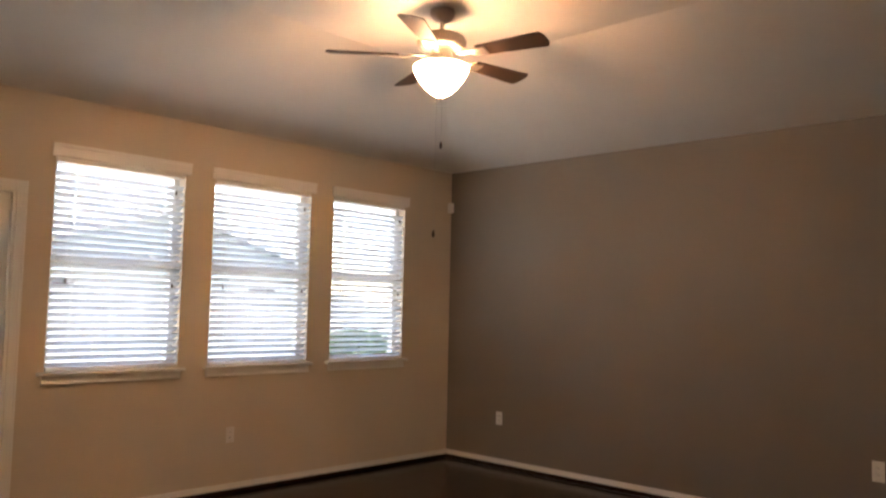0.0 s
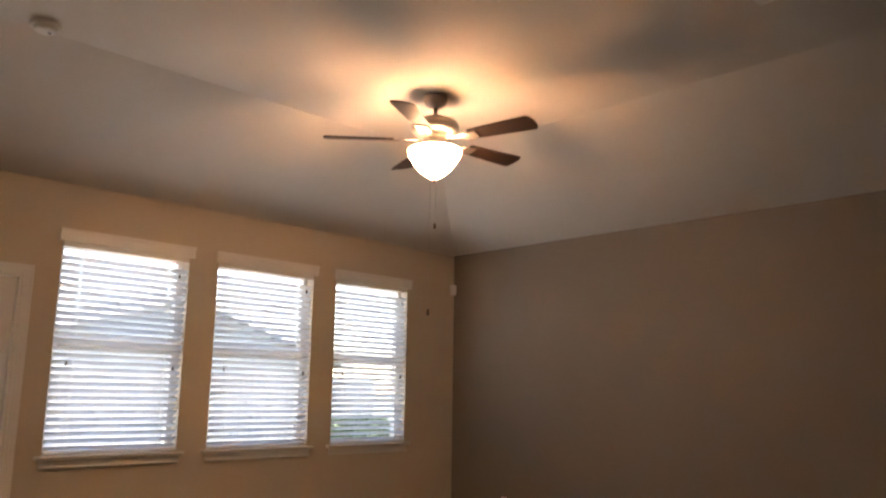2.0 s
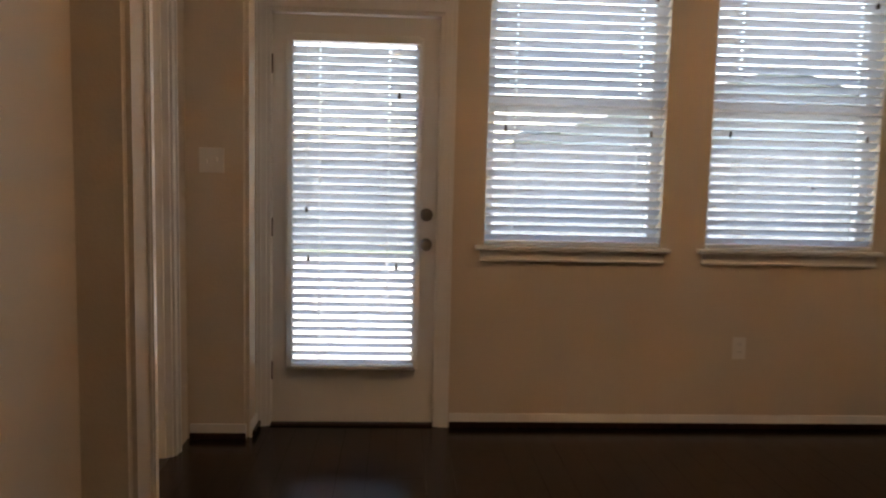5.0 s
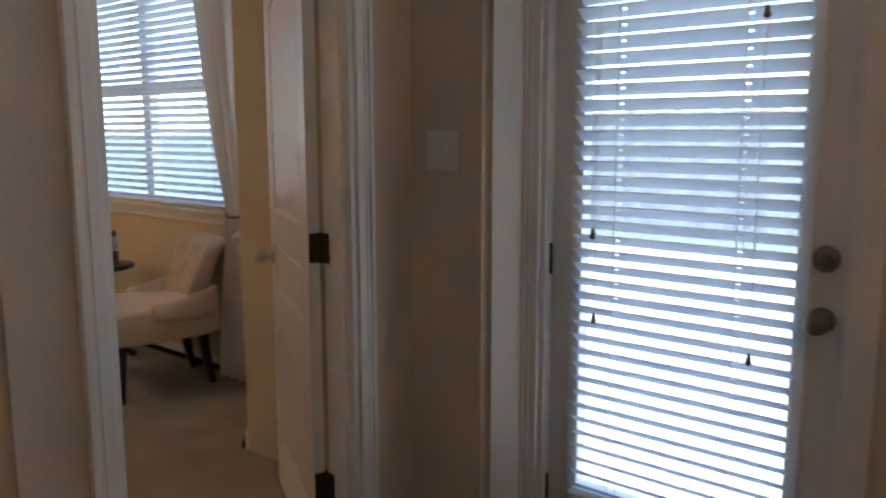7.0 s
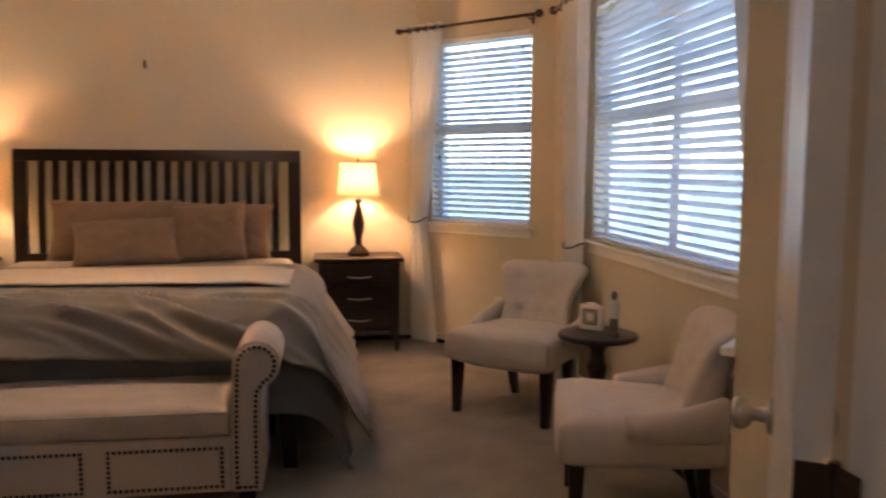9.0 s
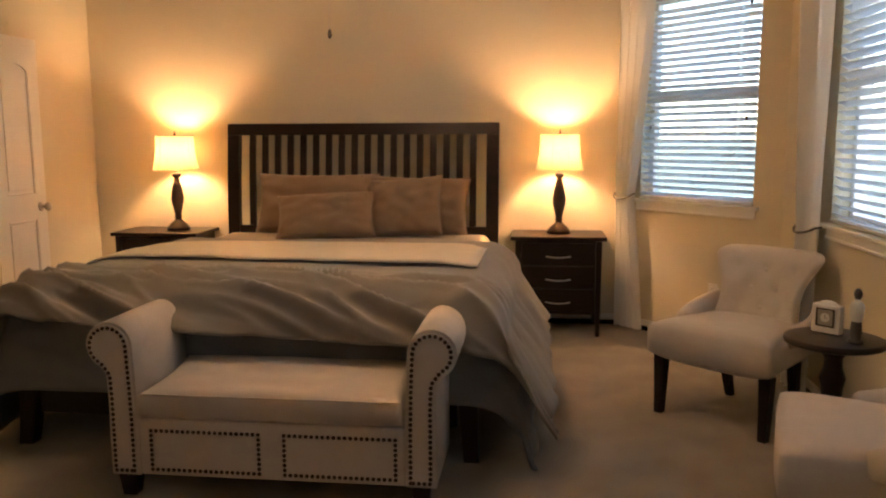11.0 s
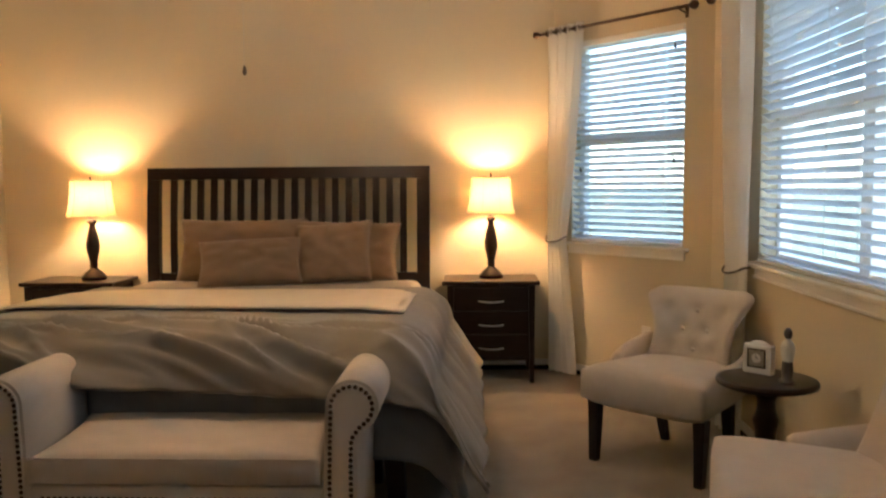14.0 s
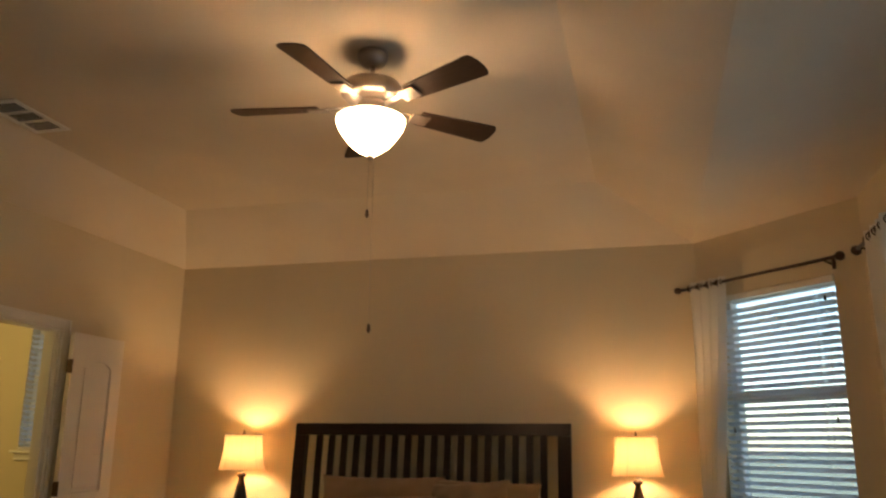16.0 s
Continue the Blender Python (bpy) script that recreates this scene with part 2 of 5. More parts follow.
def cushion(w, d, h, p=4.0, nu=20, nv=20, wrinkle=0.0, seed=0.0, edge=0.3, dent=0.05):
    """A stuffed cushion, w by d, h thick, its underside at z = 0."""
    bm = bmesh.new()

    def top(sign):
        def fn(i, j):
            u, v = 2 * i - 1, 2 * j - 1
            full = max(0.0, (1 - abs(u) ** p)) ** 0.5 * max(0.0, (1 - abs(v) ** p)) ** 0.5
            k = edge + (1 - edge) * full if 0 < i < 1 and 0 < j < 1 else edge
            pinch = 1 - dent * (1 - abs(u) ** 2) * abs(v) ** 6
            pinch2 = 1 - dent * (1 - abs(v) ** 2) * abs(u) ** 6
            z = h / 2 + sign * h / 2 * k
            if wrinkle and sign > 0:
                z += wrinkle * noise.noise((3 * u + seed, 3 * v, seed)) * full
            return (w / 2 * u * pinch2, d / 2 * v * pinch, z)
        return fn
    shell(top(1), nu, nv, bm)
    shell(top(-1), nu, nv, bm)
    edges = [e for e in bm.edges if e.is_boundary]
    bmesh.ops.bridge_loops(bm, edges=edges)
    bmesh.ops.recalc_face_normals(bm, faces=bm.faces)
    return bm


def prism(outline, y0, y1, bevel=0.0):
    """An outline in x, z drawn out along y."""
    bm = bmesh.new()
    a = [bm.verts.new((x, y0, z)) for x, z in outline]
    b = [bm.verts.new((x, y1, z)) for x, z in outline]
    caps = [bm.faces.new(a), bm.faces.new(b[::-1])]
    for i in range(len(a)):
        j = (i + 1) % len(a)
        bm.faces.new((a[j], a[i], b[i], b[j]))
    bmesh.ops.recalc_face_normals(bm, faces=bm.faces)
    if bevel:
        edges = [e for f in caps for e in f.edges]
        bmesh.ops.bevel(bm, geom=edges, offset=bevel, segments=2, affect="EDGES")
    return bm


def taper(bm, s0, s1, bend, z0, z1, at=(0, 0)):
    """A square leg from z1 (half side s1) down to z0 (half side s0), its foot moved by bend."""
    rows = []
    for k in range(5):
        t = k / 4
        s, z = s1 + (s0 - s1) * t, z1 + (z0 - z1) * t
        cx, cy = at[0] + bend[0] * t ** 1.6, at[1] + bend[1] * t ** 1.6
        rows.append([bm.verts.new((cx + a * s, cy + b * s, z)) for a, b in ((-1, -1), (1, -1), (1, 1), (-1, 1))])
    for a, b in zip(rows, rows[1:]):
        for i in range(4):
            bm.faces.new((a[i], a[(i + 1) % 4], b[(i + 1) % 4], b[i]))
    bm.faces.new(rows[0]), bm.faces.new(rows[-1][::-1])
    bmesh.ops.recalc_face_normals(bm, faces=bm.faces)
    return bm


# ---- structure ----


def along(p0, p1):
    """The frame of a wall from p0 to p1: x along it, y to its left (outward)."""
    d = Vector((p1[0] - p0[0], p1[1] - p0[1]))
    return Matrix.Translation((p0[0], p0[1], 0)) @ Matrix.Rotation(math.atan2(d.y, d.x), 4, "Z"), d.length


def wall(name, p0, p1, thick, height, mat, label, openings=(), base=0.0, kind="structure"):
    """A wall whose room face runs from p0 to p1; it is thick towards the left of that line. Openings: (u0, u1, z0, z1)."""
    m, length = along(p0, p1)
    bm = bmesh.new()
    u = 0.0
    for u0, u1, z0, z1 in sorted(openings):
        if u0 > u:
            box(bm, u, u0, 0, thick, base, height)
        if z0 > base:
            box(bm, u0, u1, 0, thick, base, z0)
        if z1 < height:
            box(bm, u0, u1, 0, thick, z1, height)
        u = u1
    if u < length:
        box(bm, u, length, 0, thick, base, height)
    return tagged(part(name, bm, mat, m=m), label, "wall", kind=kind), m


def baseboard(p0, p1, u0=0.0, u1=None, h=0.075):
    m, length = along(p0, p1)
    bm = bmesh.new()
    u1 = length if u1 is None else u1
    box(bm, u0, u1, -0.013, 0, 0, h, 0.003)
    # Dark strip that covers the lower part of the white board.
    tagged(part("shoe_moulding", boxed(u0, u1, -0.028, -0.0135, 0, 0.034, bevel=0.006), PLANK, m=m), "dark moulding strip along the floor", "moulding", kind="structure")
    return tagged(part("baseboard", bm, TRIM, m=m), "white painted wooden baseboard along the wall", "baseboard", kind="structure")


LIV, BED = CEIL_LIVING, CEIL_BEDROOM
TOP = 3.2
W1, W2, W3 = (1.075, 1.975), (2.21, 3.09), (3.325, 4.145)
SILL, HEAD = 0.945, 2.33
A0, A1, B1, C1 = (-6.12, 7.11), (-5.2, 7.97), (-2.2, 7.97), (-1.53, 7.33)
DOOR_Y0, DOOR_Y1 = 6.04, 6.875
BD0 = 2.54

wall("wall_north", (-0.06, 7.3), (4.76, 7.3), 0.16, LIV, BEIGE, "beige painted living room wall with three windows and a patio door",
     [(0.06 - 0.005, 0.06 + 0.855, 0.0, 2.075), *[(a + 0.06, b + 0.06, SILL, HEAD) for a, b in (W1, W2, W3)]])
wall("wall_east", (4.76, 7.46), (4.76, -1.2), 0.15, LIV, GREY, "taupe grey painted accent wall of the living room")
wall("wall_south", (4.76, -1.2), (-3.6, -1.2), 0.15, LIV, BEIGE, "plain beige painted wall closing the living room")
wall("wall_west", (-3.6, -1.2), (-3.6, 2.80), 0.15, LIV, BEIGE, "plain beige painted wall closing the living room")
wall("wall_living_side", (-1.35, 2.80), (-1.35, 4.20), 0.10, LIV, BEIGE, "beige painted wall between living room and bedroom")
wall("wall_living_end", (-1.35, 4.20), (-0.35, 4.20), 0.10, LIV, BEIGE, "beige painted wall between living room and bedroom")
wall("wall_living_back", (-3.6, 2.80), (-1.35, 2.80), 0.10, LIV, BEIGE, "beige painted wall between living room and bedroom")
wall("wall_doorway", (-0.35, 4.30), (-0.35, 7.11), 0.12, LIV, BEIGE, "beige painted wall with the bedroom doorway",
     [(DOOR_Y0 - 4.30, DOOR_Y1 - 4.30, 0.0, 2.06)])
bm = bmesh.new()
box(bm, -0.35, -0.18, 5.83, 6.039, 0, LIV)
es = [e for e in bm.edges if abs(e.verts[0].co.x + 0.18) < 1e-4 and abs(e.verts[1].co.x + 0.18) < 1e-4 and abs(e.verts[0].co.z - e.verts[1].co.z) > 1]
bmesh.ops.bevel(bm, geom=es, offset=0.022, segments=5, affect="EDGES")
tagged(part("wall_pier", bm, BEIGE), "beige painted wall pier with rounded corners beside the doorway", "wall", kind="structure")
bm = bmesh.new()
box(bm, -0.474, -0.06, 7.11, 7.46, 0, LIV)
es = [e for e in bm.edges if all(abs(v.co.x + 0.06) < 1e-4 and abs(v.co.y - 7.11) < 1e-4 for v in e.verts)]
bmesh.ops.bevel(bm, geom=es, offset=0.022, segments=5, affect="EDGES")
tagged(part("wall_alcove", bm, BEIGE), "beige painted wall with a rounded corner and a light switch", "wall", kind="structure")

WIN_A = (0.165, 1.06)
WIN_B = (0.81, 2.65)
WIN_C = (0.12, 0.85)
_, MA = wall("wall_bay_west", A0, A1, 0.16, BED, CREAM, "cream painted angled bay wall with a window", [(*WIN_A, SILL, HEAD)])
_, MB = wall("wall_bay_middle", A1, B1, 0.16, BED, CREAM, "cream painted bay wall with a wide window", [(*WIN_B, SILL, HEAD)])
_, MC = wall("wall_bay_east", B1, C1, 0.16, BED, CREAM, "cream painted angled bay wall with a window", [(*WIN_C, SILL, HEAD)])
wall("wall_bedroom_north", C1, (-0.474, 7.33), 0.13, BED, CREAM, "short cream painted bedroom wall beside the bay")
wall("wall_headboard", (-6.12, 2.93), (-6.12, 7.11), 0.15, BED, CREAM, "cream painted bedroom wall behind the bed")
wall("wall_bedroom_south", (-1.45, 3.05), (-6.12, 3.05), 0.12, BED, CREAM, "cream painted bedroom wall with the bathroom doorway",
     [(BD0, BD0 + 0.78, 0.0, 2.06)])
# bathroom beyond the bedroom
wall("wall_bath_west", (-6.12, 0.4), (-6.12, 2.93), 0.15, BED, CREAM, "yellow lit cream bathroom wall with a window", [(1.22, 1.88, 1.27, 2.33)])
wall("wall_bath_south", (-3.75, 0.4), (-6.12, 0.4), 0.12, BED, CREAM, "cream bathroom wall")
wall("wall_bath_east", (-3.75, 2.93), (-3.75, 0.4), 0.10, BED, CREAM, "cream bathroom wall")


def slab(name, outline, z0, z1, mat, label, category):
    bm = bmesh.new()
    a = [bm.verts.new((x, y, z0)) for x, y in outline]
    b = [bm.verts.new((x, y, z1)) for x, y in outline]
    bm.faces.new(a[::-1]), bm.faces.new(b)
    for i in range(len(a)):
        j = (i + 1) % len(a)
        bm.faces.new((a[i], a[j], b[j], b[i]))
    bmesh.ops.recalc_face_normals(bm, faces=bm.faces)
    return tagged(part(name, bm, mat), label, category, kind="structure")


LIV_PLAN = [(-3.75, -1.35), (4.91, -1.35), (4.91, 7.46), (-0.474, 7.46), (-0.474, 4.25), (-1.40, 4.25), (-1.40, 2.85), (-3.75, 2.85)]
BED_PLAN = [(-6.27, 2.93), (-1.4005, 2.93), (-1.4005, 4.2505), (-0.4745, 4.2505), (-0.4745, 7.47), (-1.47, 7.47), (-2.16, 8.13), (-5.26, 8.13), (-6.27, 7.2)]
BATH_PLAN = [(-6.27, 0.28), (-3.65, 0.28), (-3.65, 2.925), (-6.27, 2.925)]
slab("subfloor_living", LIV_PLAN, -0.12, -0.012, DARK_AND_HOLE_SHADE, "dark subfloor under the wooden planks", "floor")
slab("floor_bedroom", BED_PLAN, -0.12, 0.0, CARPET, "beige cut pile carpet on the bedroom floor", "carpet")
slab("floor_bathroom", BATH_PLAN, -0.12, 0.0, CARPET, "beige bathroom floor", "floor")


def tray_ceiling(name, outline, z0, rect, runs, label, mat):
    """A ceiling at z0 with a raised tray: sides slope from rect (x0, x1, y0, y1) inwards by runs (w, e, s, n) up to TRAY."""
    x0, x1, y0, y1 = rect
    inner = [(x0, y0), (x1, y0), (x1, y1), (x0, y1)]
    flat = [(x0 + runs[0], y0 + runs[2]), (x1 - runs[1], y0 + runs[2]), (x1 - runs[1], y1 - runs[3]), (x0 + runs[0], y1 - runs[3])]
    bm = bmesh.new()
    rims = []
    for lift in (0.0, TOP - TRAY):
        loops = [[bm.verts.new((x, y, z + lift)) for x, y in pts] for pts, z in ((outline, z0), (inner, z0), (flat, TRAY))]
        edges = [bm.edges.new((lp[k], lp[(k + 1) % len(lp)])) for lp in loops[:2] for k in range(len(lp))]
        bmesh.ops.triangle_fill(bm, use_beauty=True, use_dissolve=False, edges=edges)
        for k in range(4):
            j = (k + 1) % 4
            bm.faces.new((loops[1][k], loops[1][j], loops[2][j], loops[2][k]))
        bm.faces.new(loops[2])
        rims.append(loops[0])
    for k in range(len(outline)):
        j = (k + 1) % len(outline)
        bm.faces.new((rims[0][k], rims[0][j], rims[1][j], rims[1][k]))
    bmesh.ops.recalc_face_normals(bm, faces=bm.faces)
    return tagged(part(name, bm, mat), label, "ceiling", kind="structure")


tray_ceiling("ceiling_living", LIV_PLAN, LIV, (-0.34, 4.75, -1.19, 7.29), (0.35, 1.7, 1.6, 1.5), "off-white textured living room ceiling, raised in the middle", CEILING)
tray_ceiling("ceiling_bedroom", BED_PLAN, BED, (-6.11, -1.46, 3.06, 7.10), (0.62, 0.62, 0.36, 0.62), "cream textured bedroom ceiling with a raised tray", CEILING_CREAM)
slab("ceiling_bathroom", BATH_PLAN, BED, TOP, CEILING, "off-white bathroom ceiling", "ceiling")

# outdoors
bm = bmesh.new()
bmesh.ops.create_grid(bm, x_segments=2, y_segments=2, size=400, matrix=Matrix.Translation((0, 0, -0.16)))
tagged(part("ground", bm, GRASS), "green lawn around the house", "lawn", kind="structure")
tagged(part("patio", boxed(-4.0, 4.6, 7.47, 15.0, -0.15, -0.06), CONCRETE), "pale concrete patio outside the door", "patio", kind="structure")


def fence():
    t = thing("wooden_fence", pose(0, 17.0, -0.16), "weathered brown wooden privacy fence behind the lawn", "fence")
    for k in range(3):
        part("rail", boxed(-16, 12, 0.02, 0.06, 0.3 + 0.65 * k, 0.38 + 0.65 * k), FENCEWOOD, t)
    me = mesh_of("fence_board", boxed(-0.068, 0.068, -0.02, 0.0, 0.02, 1.83), FENCEWOOD)
    for k in range(190):
        part("board", me, None, t, m=pose(-15.9 + 0.147 * k, 0, 0.006 * (k * 7 % 5)))


def hedge(x, y, w, h):
    t = thing("shrub", pose(x, y, -0.16), "dark green leafy shrub along the fence", "shrub", "shrubs along the fence")
    rnd = random.Random(int(x * 10))
    bm = bmesh.new()
    for _ in range(900):
        a, b, c = rnd.gauss(0, 0.36), rnd.gauss(0, 0.3), rnd.random() ** 0.7
        p = Vector((a * w * (1.1 - 0.6 * c), b * w * (1.1 - 0.6 * c), 0.15 + c * h))
        q = Euler((rnd.random() * 6, rnd.random() * 6, rnd.random() * 6)).to_matrix()
        s = 0.06 + 0.06 * rnd.random()
        bm.faces.new([bm.verts.new(p + q @ Vector(v) * s) for v in ((-1, 0, 0), (0, -0.5, 0.1), (1, 0, 0), (0, 0.5, 0.1))])
    part("trunk", lathe([(0.05, 0), (0.035, 0.5 * h)], 8), DARKWOOD, t)
    part("crown", bm, HEDGE, t)


fence()
hedge(7.4, 12.0, 1.5, 1.0)
hedge(8.7, 13.2, 1.3, 0.9)


def neighbour_house():
    """A gabled house beyond the fence, its gable end towards the lawn."""
    t = thing("neighbour_house", pose(10.4, 24.0, -0.16), "pale sided neighbouring house with a grey shingle gable roof", "house")
    part("wall", prism([(-5.6, 0), (5.6, 0), (5.6, 2.5), (0, 4.2), (-5.6, 2.5)], 0, 9), SIDING, t)
    for s in (-1, 1):
        part("roof", prism([(0, 4.22), (s * 6.1, 2.37), (s * 6.1, 2.52), (0, 4.40)], -0.45, 9.4), SHINGLE, t)
        part("bargeboard", prism([(0, 4.19), (s * 6.1, 2.34), (s * 6.1, 2.5), (0, 4.36)], -0.49, -0.452), TRIM, t)
    for x in (-3.2, 3.2):
        w = part("house_window", boxed(x - 0.6, x + 0.6, -0.03, 0.0, 0.9, 2.2), TRIM, t)
        part("house_pane", boxed(x - 0.52, x + 0.52, -0.036, -0.031, 0.98, 2.12), DARK_AND_HOLE_SHADE, w)


neighbour_house()

# trim along the floors
NW = (-0.06, 7.3), (4.76, 7.3)
baseboard(*NW, 0.06 + 0.92, 4.82 - 0.013)
baseboard((4.76, 7.287), (4.76, -1.2))
baseboard((-0.35, 4.20), (-0.35, 5.83))
baseboard((-0.337, 5.83), (-0.20, 5.83))
baseboard((-0.18, 5.85), (-0.18, 5.981))
baseboard((-0.337, 7.11), (-0.07, 7.11))
baseboard((-0.06, 7.12), (-0.06, 7.287))
baseboard(A0, A1)
baseboard(A1, B1)
baseboard(B1, C1)
baseboard((-6.12, 3.05), A0)
baseboard((-1.45, 3.05), (-3.92, 3.05))
baseboard((-4.84, 3.05), (-6.12, 3.05))


def casing(name, m, w, h, wide=0.06, label="white profiled door casing", jamb=0.12, faces=(0,), deep=0.0, stop=(0.03, 0.075, 0.012)):
    """Door casing round an opening w by h whose lower near corner is at m; x along the wall, y into it."""
    t = thing(name, m, label, "door frame", kind="structure")
    for face in faces:
        s = -1 if face == 0 else 1
        y = 0 if face == 0 else jamb
        for nm, a in (("side_casing", (-wide, 0)), ("side_casing", (w, w + wide))):
            y = (0 if face == 0 else jamb) - (deep if a[0] < 0 else 0)
            bm = bmesh.new()
            box(bm, a[0], a[1], min(y, y + s * 0.012), max(y, y + s * 0.012), 0, h + wide, 0.003)
            o = a[0] if nm == "side_casing" and a[0] < 0 else a[1] - 0.016
            box(bm, o, o + 0.016, min(y + s * 0.0125, y + s * 0.02), max(y + s * 0.0125, y + s * 0.02), 0, h + wide, 0.003)
            box(bm, a[0] + 0.026, a[0] + 0.034, min(y + s * 0.0125, y + s * 0.016), max(y + s * 0.0125, y + s * 0.016), 0, h + wide, 0.0015)
            part(nm, bm, TRIM, t)
        y = 0 if face == 0 else jamb
        bm = bmesh.new()
        box(bm, 0, w, min(y, y + s * 0.012), max(y, y + s * 0.012), h, h + wide, 0.003)
        box(bm, 0, w, min(y + s * 0.0125, y + s * 0.02), max(y + s * 0.0125, y + s * 0.02), h + wide - 0.016, h + wide, 0.003)
        part("head_casing", bm, TRIM, t)
    part("jamb", boxed(0, 0.018, 0.001 - deep, jamb - 0.001, 0, h), TRIM, t)
    part("jamb", boxed(w - 0.018, w, 0.001, jamb - 0.001, 0, h), TRIM, t)
    part("jamb_head", boxed(0.018, w - 0.018, 0.001, jamb - 0.001, h - 0.018, h), TRIM, t)
    part("door_stop", boxed(0.0185, 0.0185 + stop[2], stop[0], stop[1], 0, h - 0.018), TRIM, t)
    part("door_stop", boxed(w - 0.0185 - stop[2], w - 0.0185, stop[0], stop[1], 0, h - 0.018), TRIM, t)
    return t


DM, _ = along((-0.35, 4.30), (-0.35, 7.11))
casing("door_frame_1", DM @ pose(DOOR_Y0 - 4.30, 0, 0), DOOR_Y1 - DOOR_Y0, 2.06, 0.058, "white profiled casing round the bedroom doorway", deep=0.17)
SM, _ = along((-1.45, 3.05), (-6.12, 3.05))
casing("door_frame_2", SM @ pose(BD0, 0, 0), 0.78, 2.06, 0.06, "white profiled casing round the bathroom doorway")
PM, _ = along(*NW)
casing("door_frame_3", PM @ pose(0.055, 0, 0), 0.86, 2.075, 0.06, "white profiled casing round the patio door", jamb=0.15, stop=(0.081, 0.149, 0.03))

# ---- windows and blinds ----


def window(name, m, u0, u1, label, sashes=1, thick=0.16):
    """A single-hung window in a wall opening, with sill and apron; m is the wall's frame."""
    t = thing(name, m, label, "window", kind="structure")
    w0, w1, z0, z1 = u0, u1, SILL, HEAD
    f = 0.045
    ya, yb = 0.085, 0.145
    mid = (z0 + z1) / 2 + 0.03
    cells = [(w0 + (w1 - w0) * k / sashes, w0 + (w1 - w0) * (k + 1) / sashes) for k in range(sashes)]
    for a, b in cells:
        part("frame_side", boxed(a, a + f, ya, yb, z0, z1, bevel=0.004), TRIM, t)
        part("frame_side", boxed(b - f, b, ya, yb, z0, z1, bevel=0.004), TRIM, t)
        part("frame_top", boxed(a + f, b - f, ya, yb, z1 - f, z1, bevel=0.004), TRIM, t)
        part("frame_bottom", boxed(a + f, b - f, ya, yb, z0, z0 + f, bevel=0.004), TRIM, t)
        part("meeting_rail", boxed(a + f, b - f, ya - 0.012, yb - 0.01, mid - 0.035, mid + 0.03, bevel=0.004), TRIM, t)
        for c, d in ((z0 + f, mid - 0.035), (mid + 0.03, z1 - f)):
            pane = part("pane", boxed(a + f, b - f, 0.112, 0.116, c, d), GLASS, t, "clear glass pane")
            pane.visible_shadow = False
    part("window_sill", boxed(w0 - 0.045, w1 + 0.045, -0.045, 0.084, z0 - 0.024, z0 - 0.001, bevel=0.006), TRIM, t)
    bm = boxed(w0 - 0.02, w1 + 0.02, -0.014, -0.001, z0 - 0.08, z0 - 0.025, bevel=0.004)
    box(bm, w0 - 0.02, w1 + 0.02, -0.022, -0.0145, z0 - 0.08, z0 - 0.066, 0.003)
    part("apron", bm, TRIM, t)
    return t


def slat_mesh(length, holes, width=0.05):
    """A crowned slat with a route hole for the cord at each u in holes."""
    bm = bmesh.new()
    ys = [(-width / 2, -0.0015), (-width / 4, 0.0012), (-0.005, 0.0021), (0.005, 0.0021), (width / 4, 0.0012), (width / 2, -0.0015)]
    xs = [0.0] + [h + e for h in holes for e in (-0.007, 0.007)] + [length]
    top = [[bm.verts.new((x, y, z + 0.0013)) for y, z in ys] for x in xs]
    low = [[bm.verts.new((x, y, z - 0.0013)) for y, z in ys] for x in xs]
    for k in range(len(xs) - 1):
        for i in range(5):
            if i == 2 and k % 2:
                continue
            bm.faces.new((top[k][i], top[k + 1][i], top[k + 1][i + 1], top[k][i + 1]))
            bm.faces.new((low[k][i + 1], low[k + 1][i + 1], low[k + 1][i], low[k][i]))
        for i in (0, 5):
            bm.faces.new((top[k][i], low[k][i], low[k + 1][i], top[k + 1][i]))
    for s in (0, -1):
        for i in range(5):
            bm.faces.new((top[s][i], top[s][i + 1], low[s][i + 1], low[s][i]))
    bmesh.ops.recalc_face_normals(bm, faces=bm.faces)
    return mesh_of("slat_mesh", bm, SLAT)


def tassel_mesh():
    return mesh_of("tassel_mesh", lathe([(0.003, 0.012), (0.005, 0.008), (0.008, -0.008), (0.009, -0.016), (0.004, -0.02)], 8), TASSEL, True)


TASSEL_MESH = tassel_mesh()


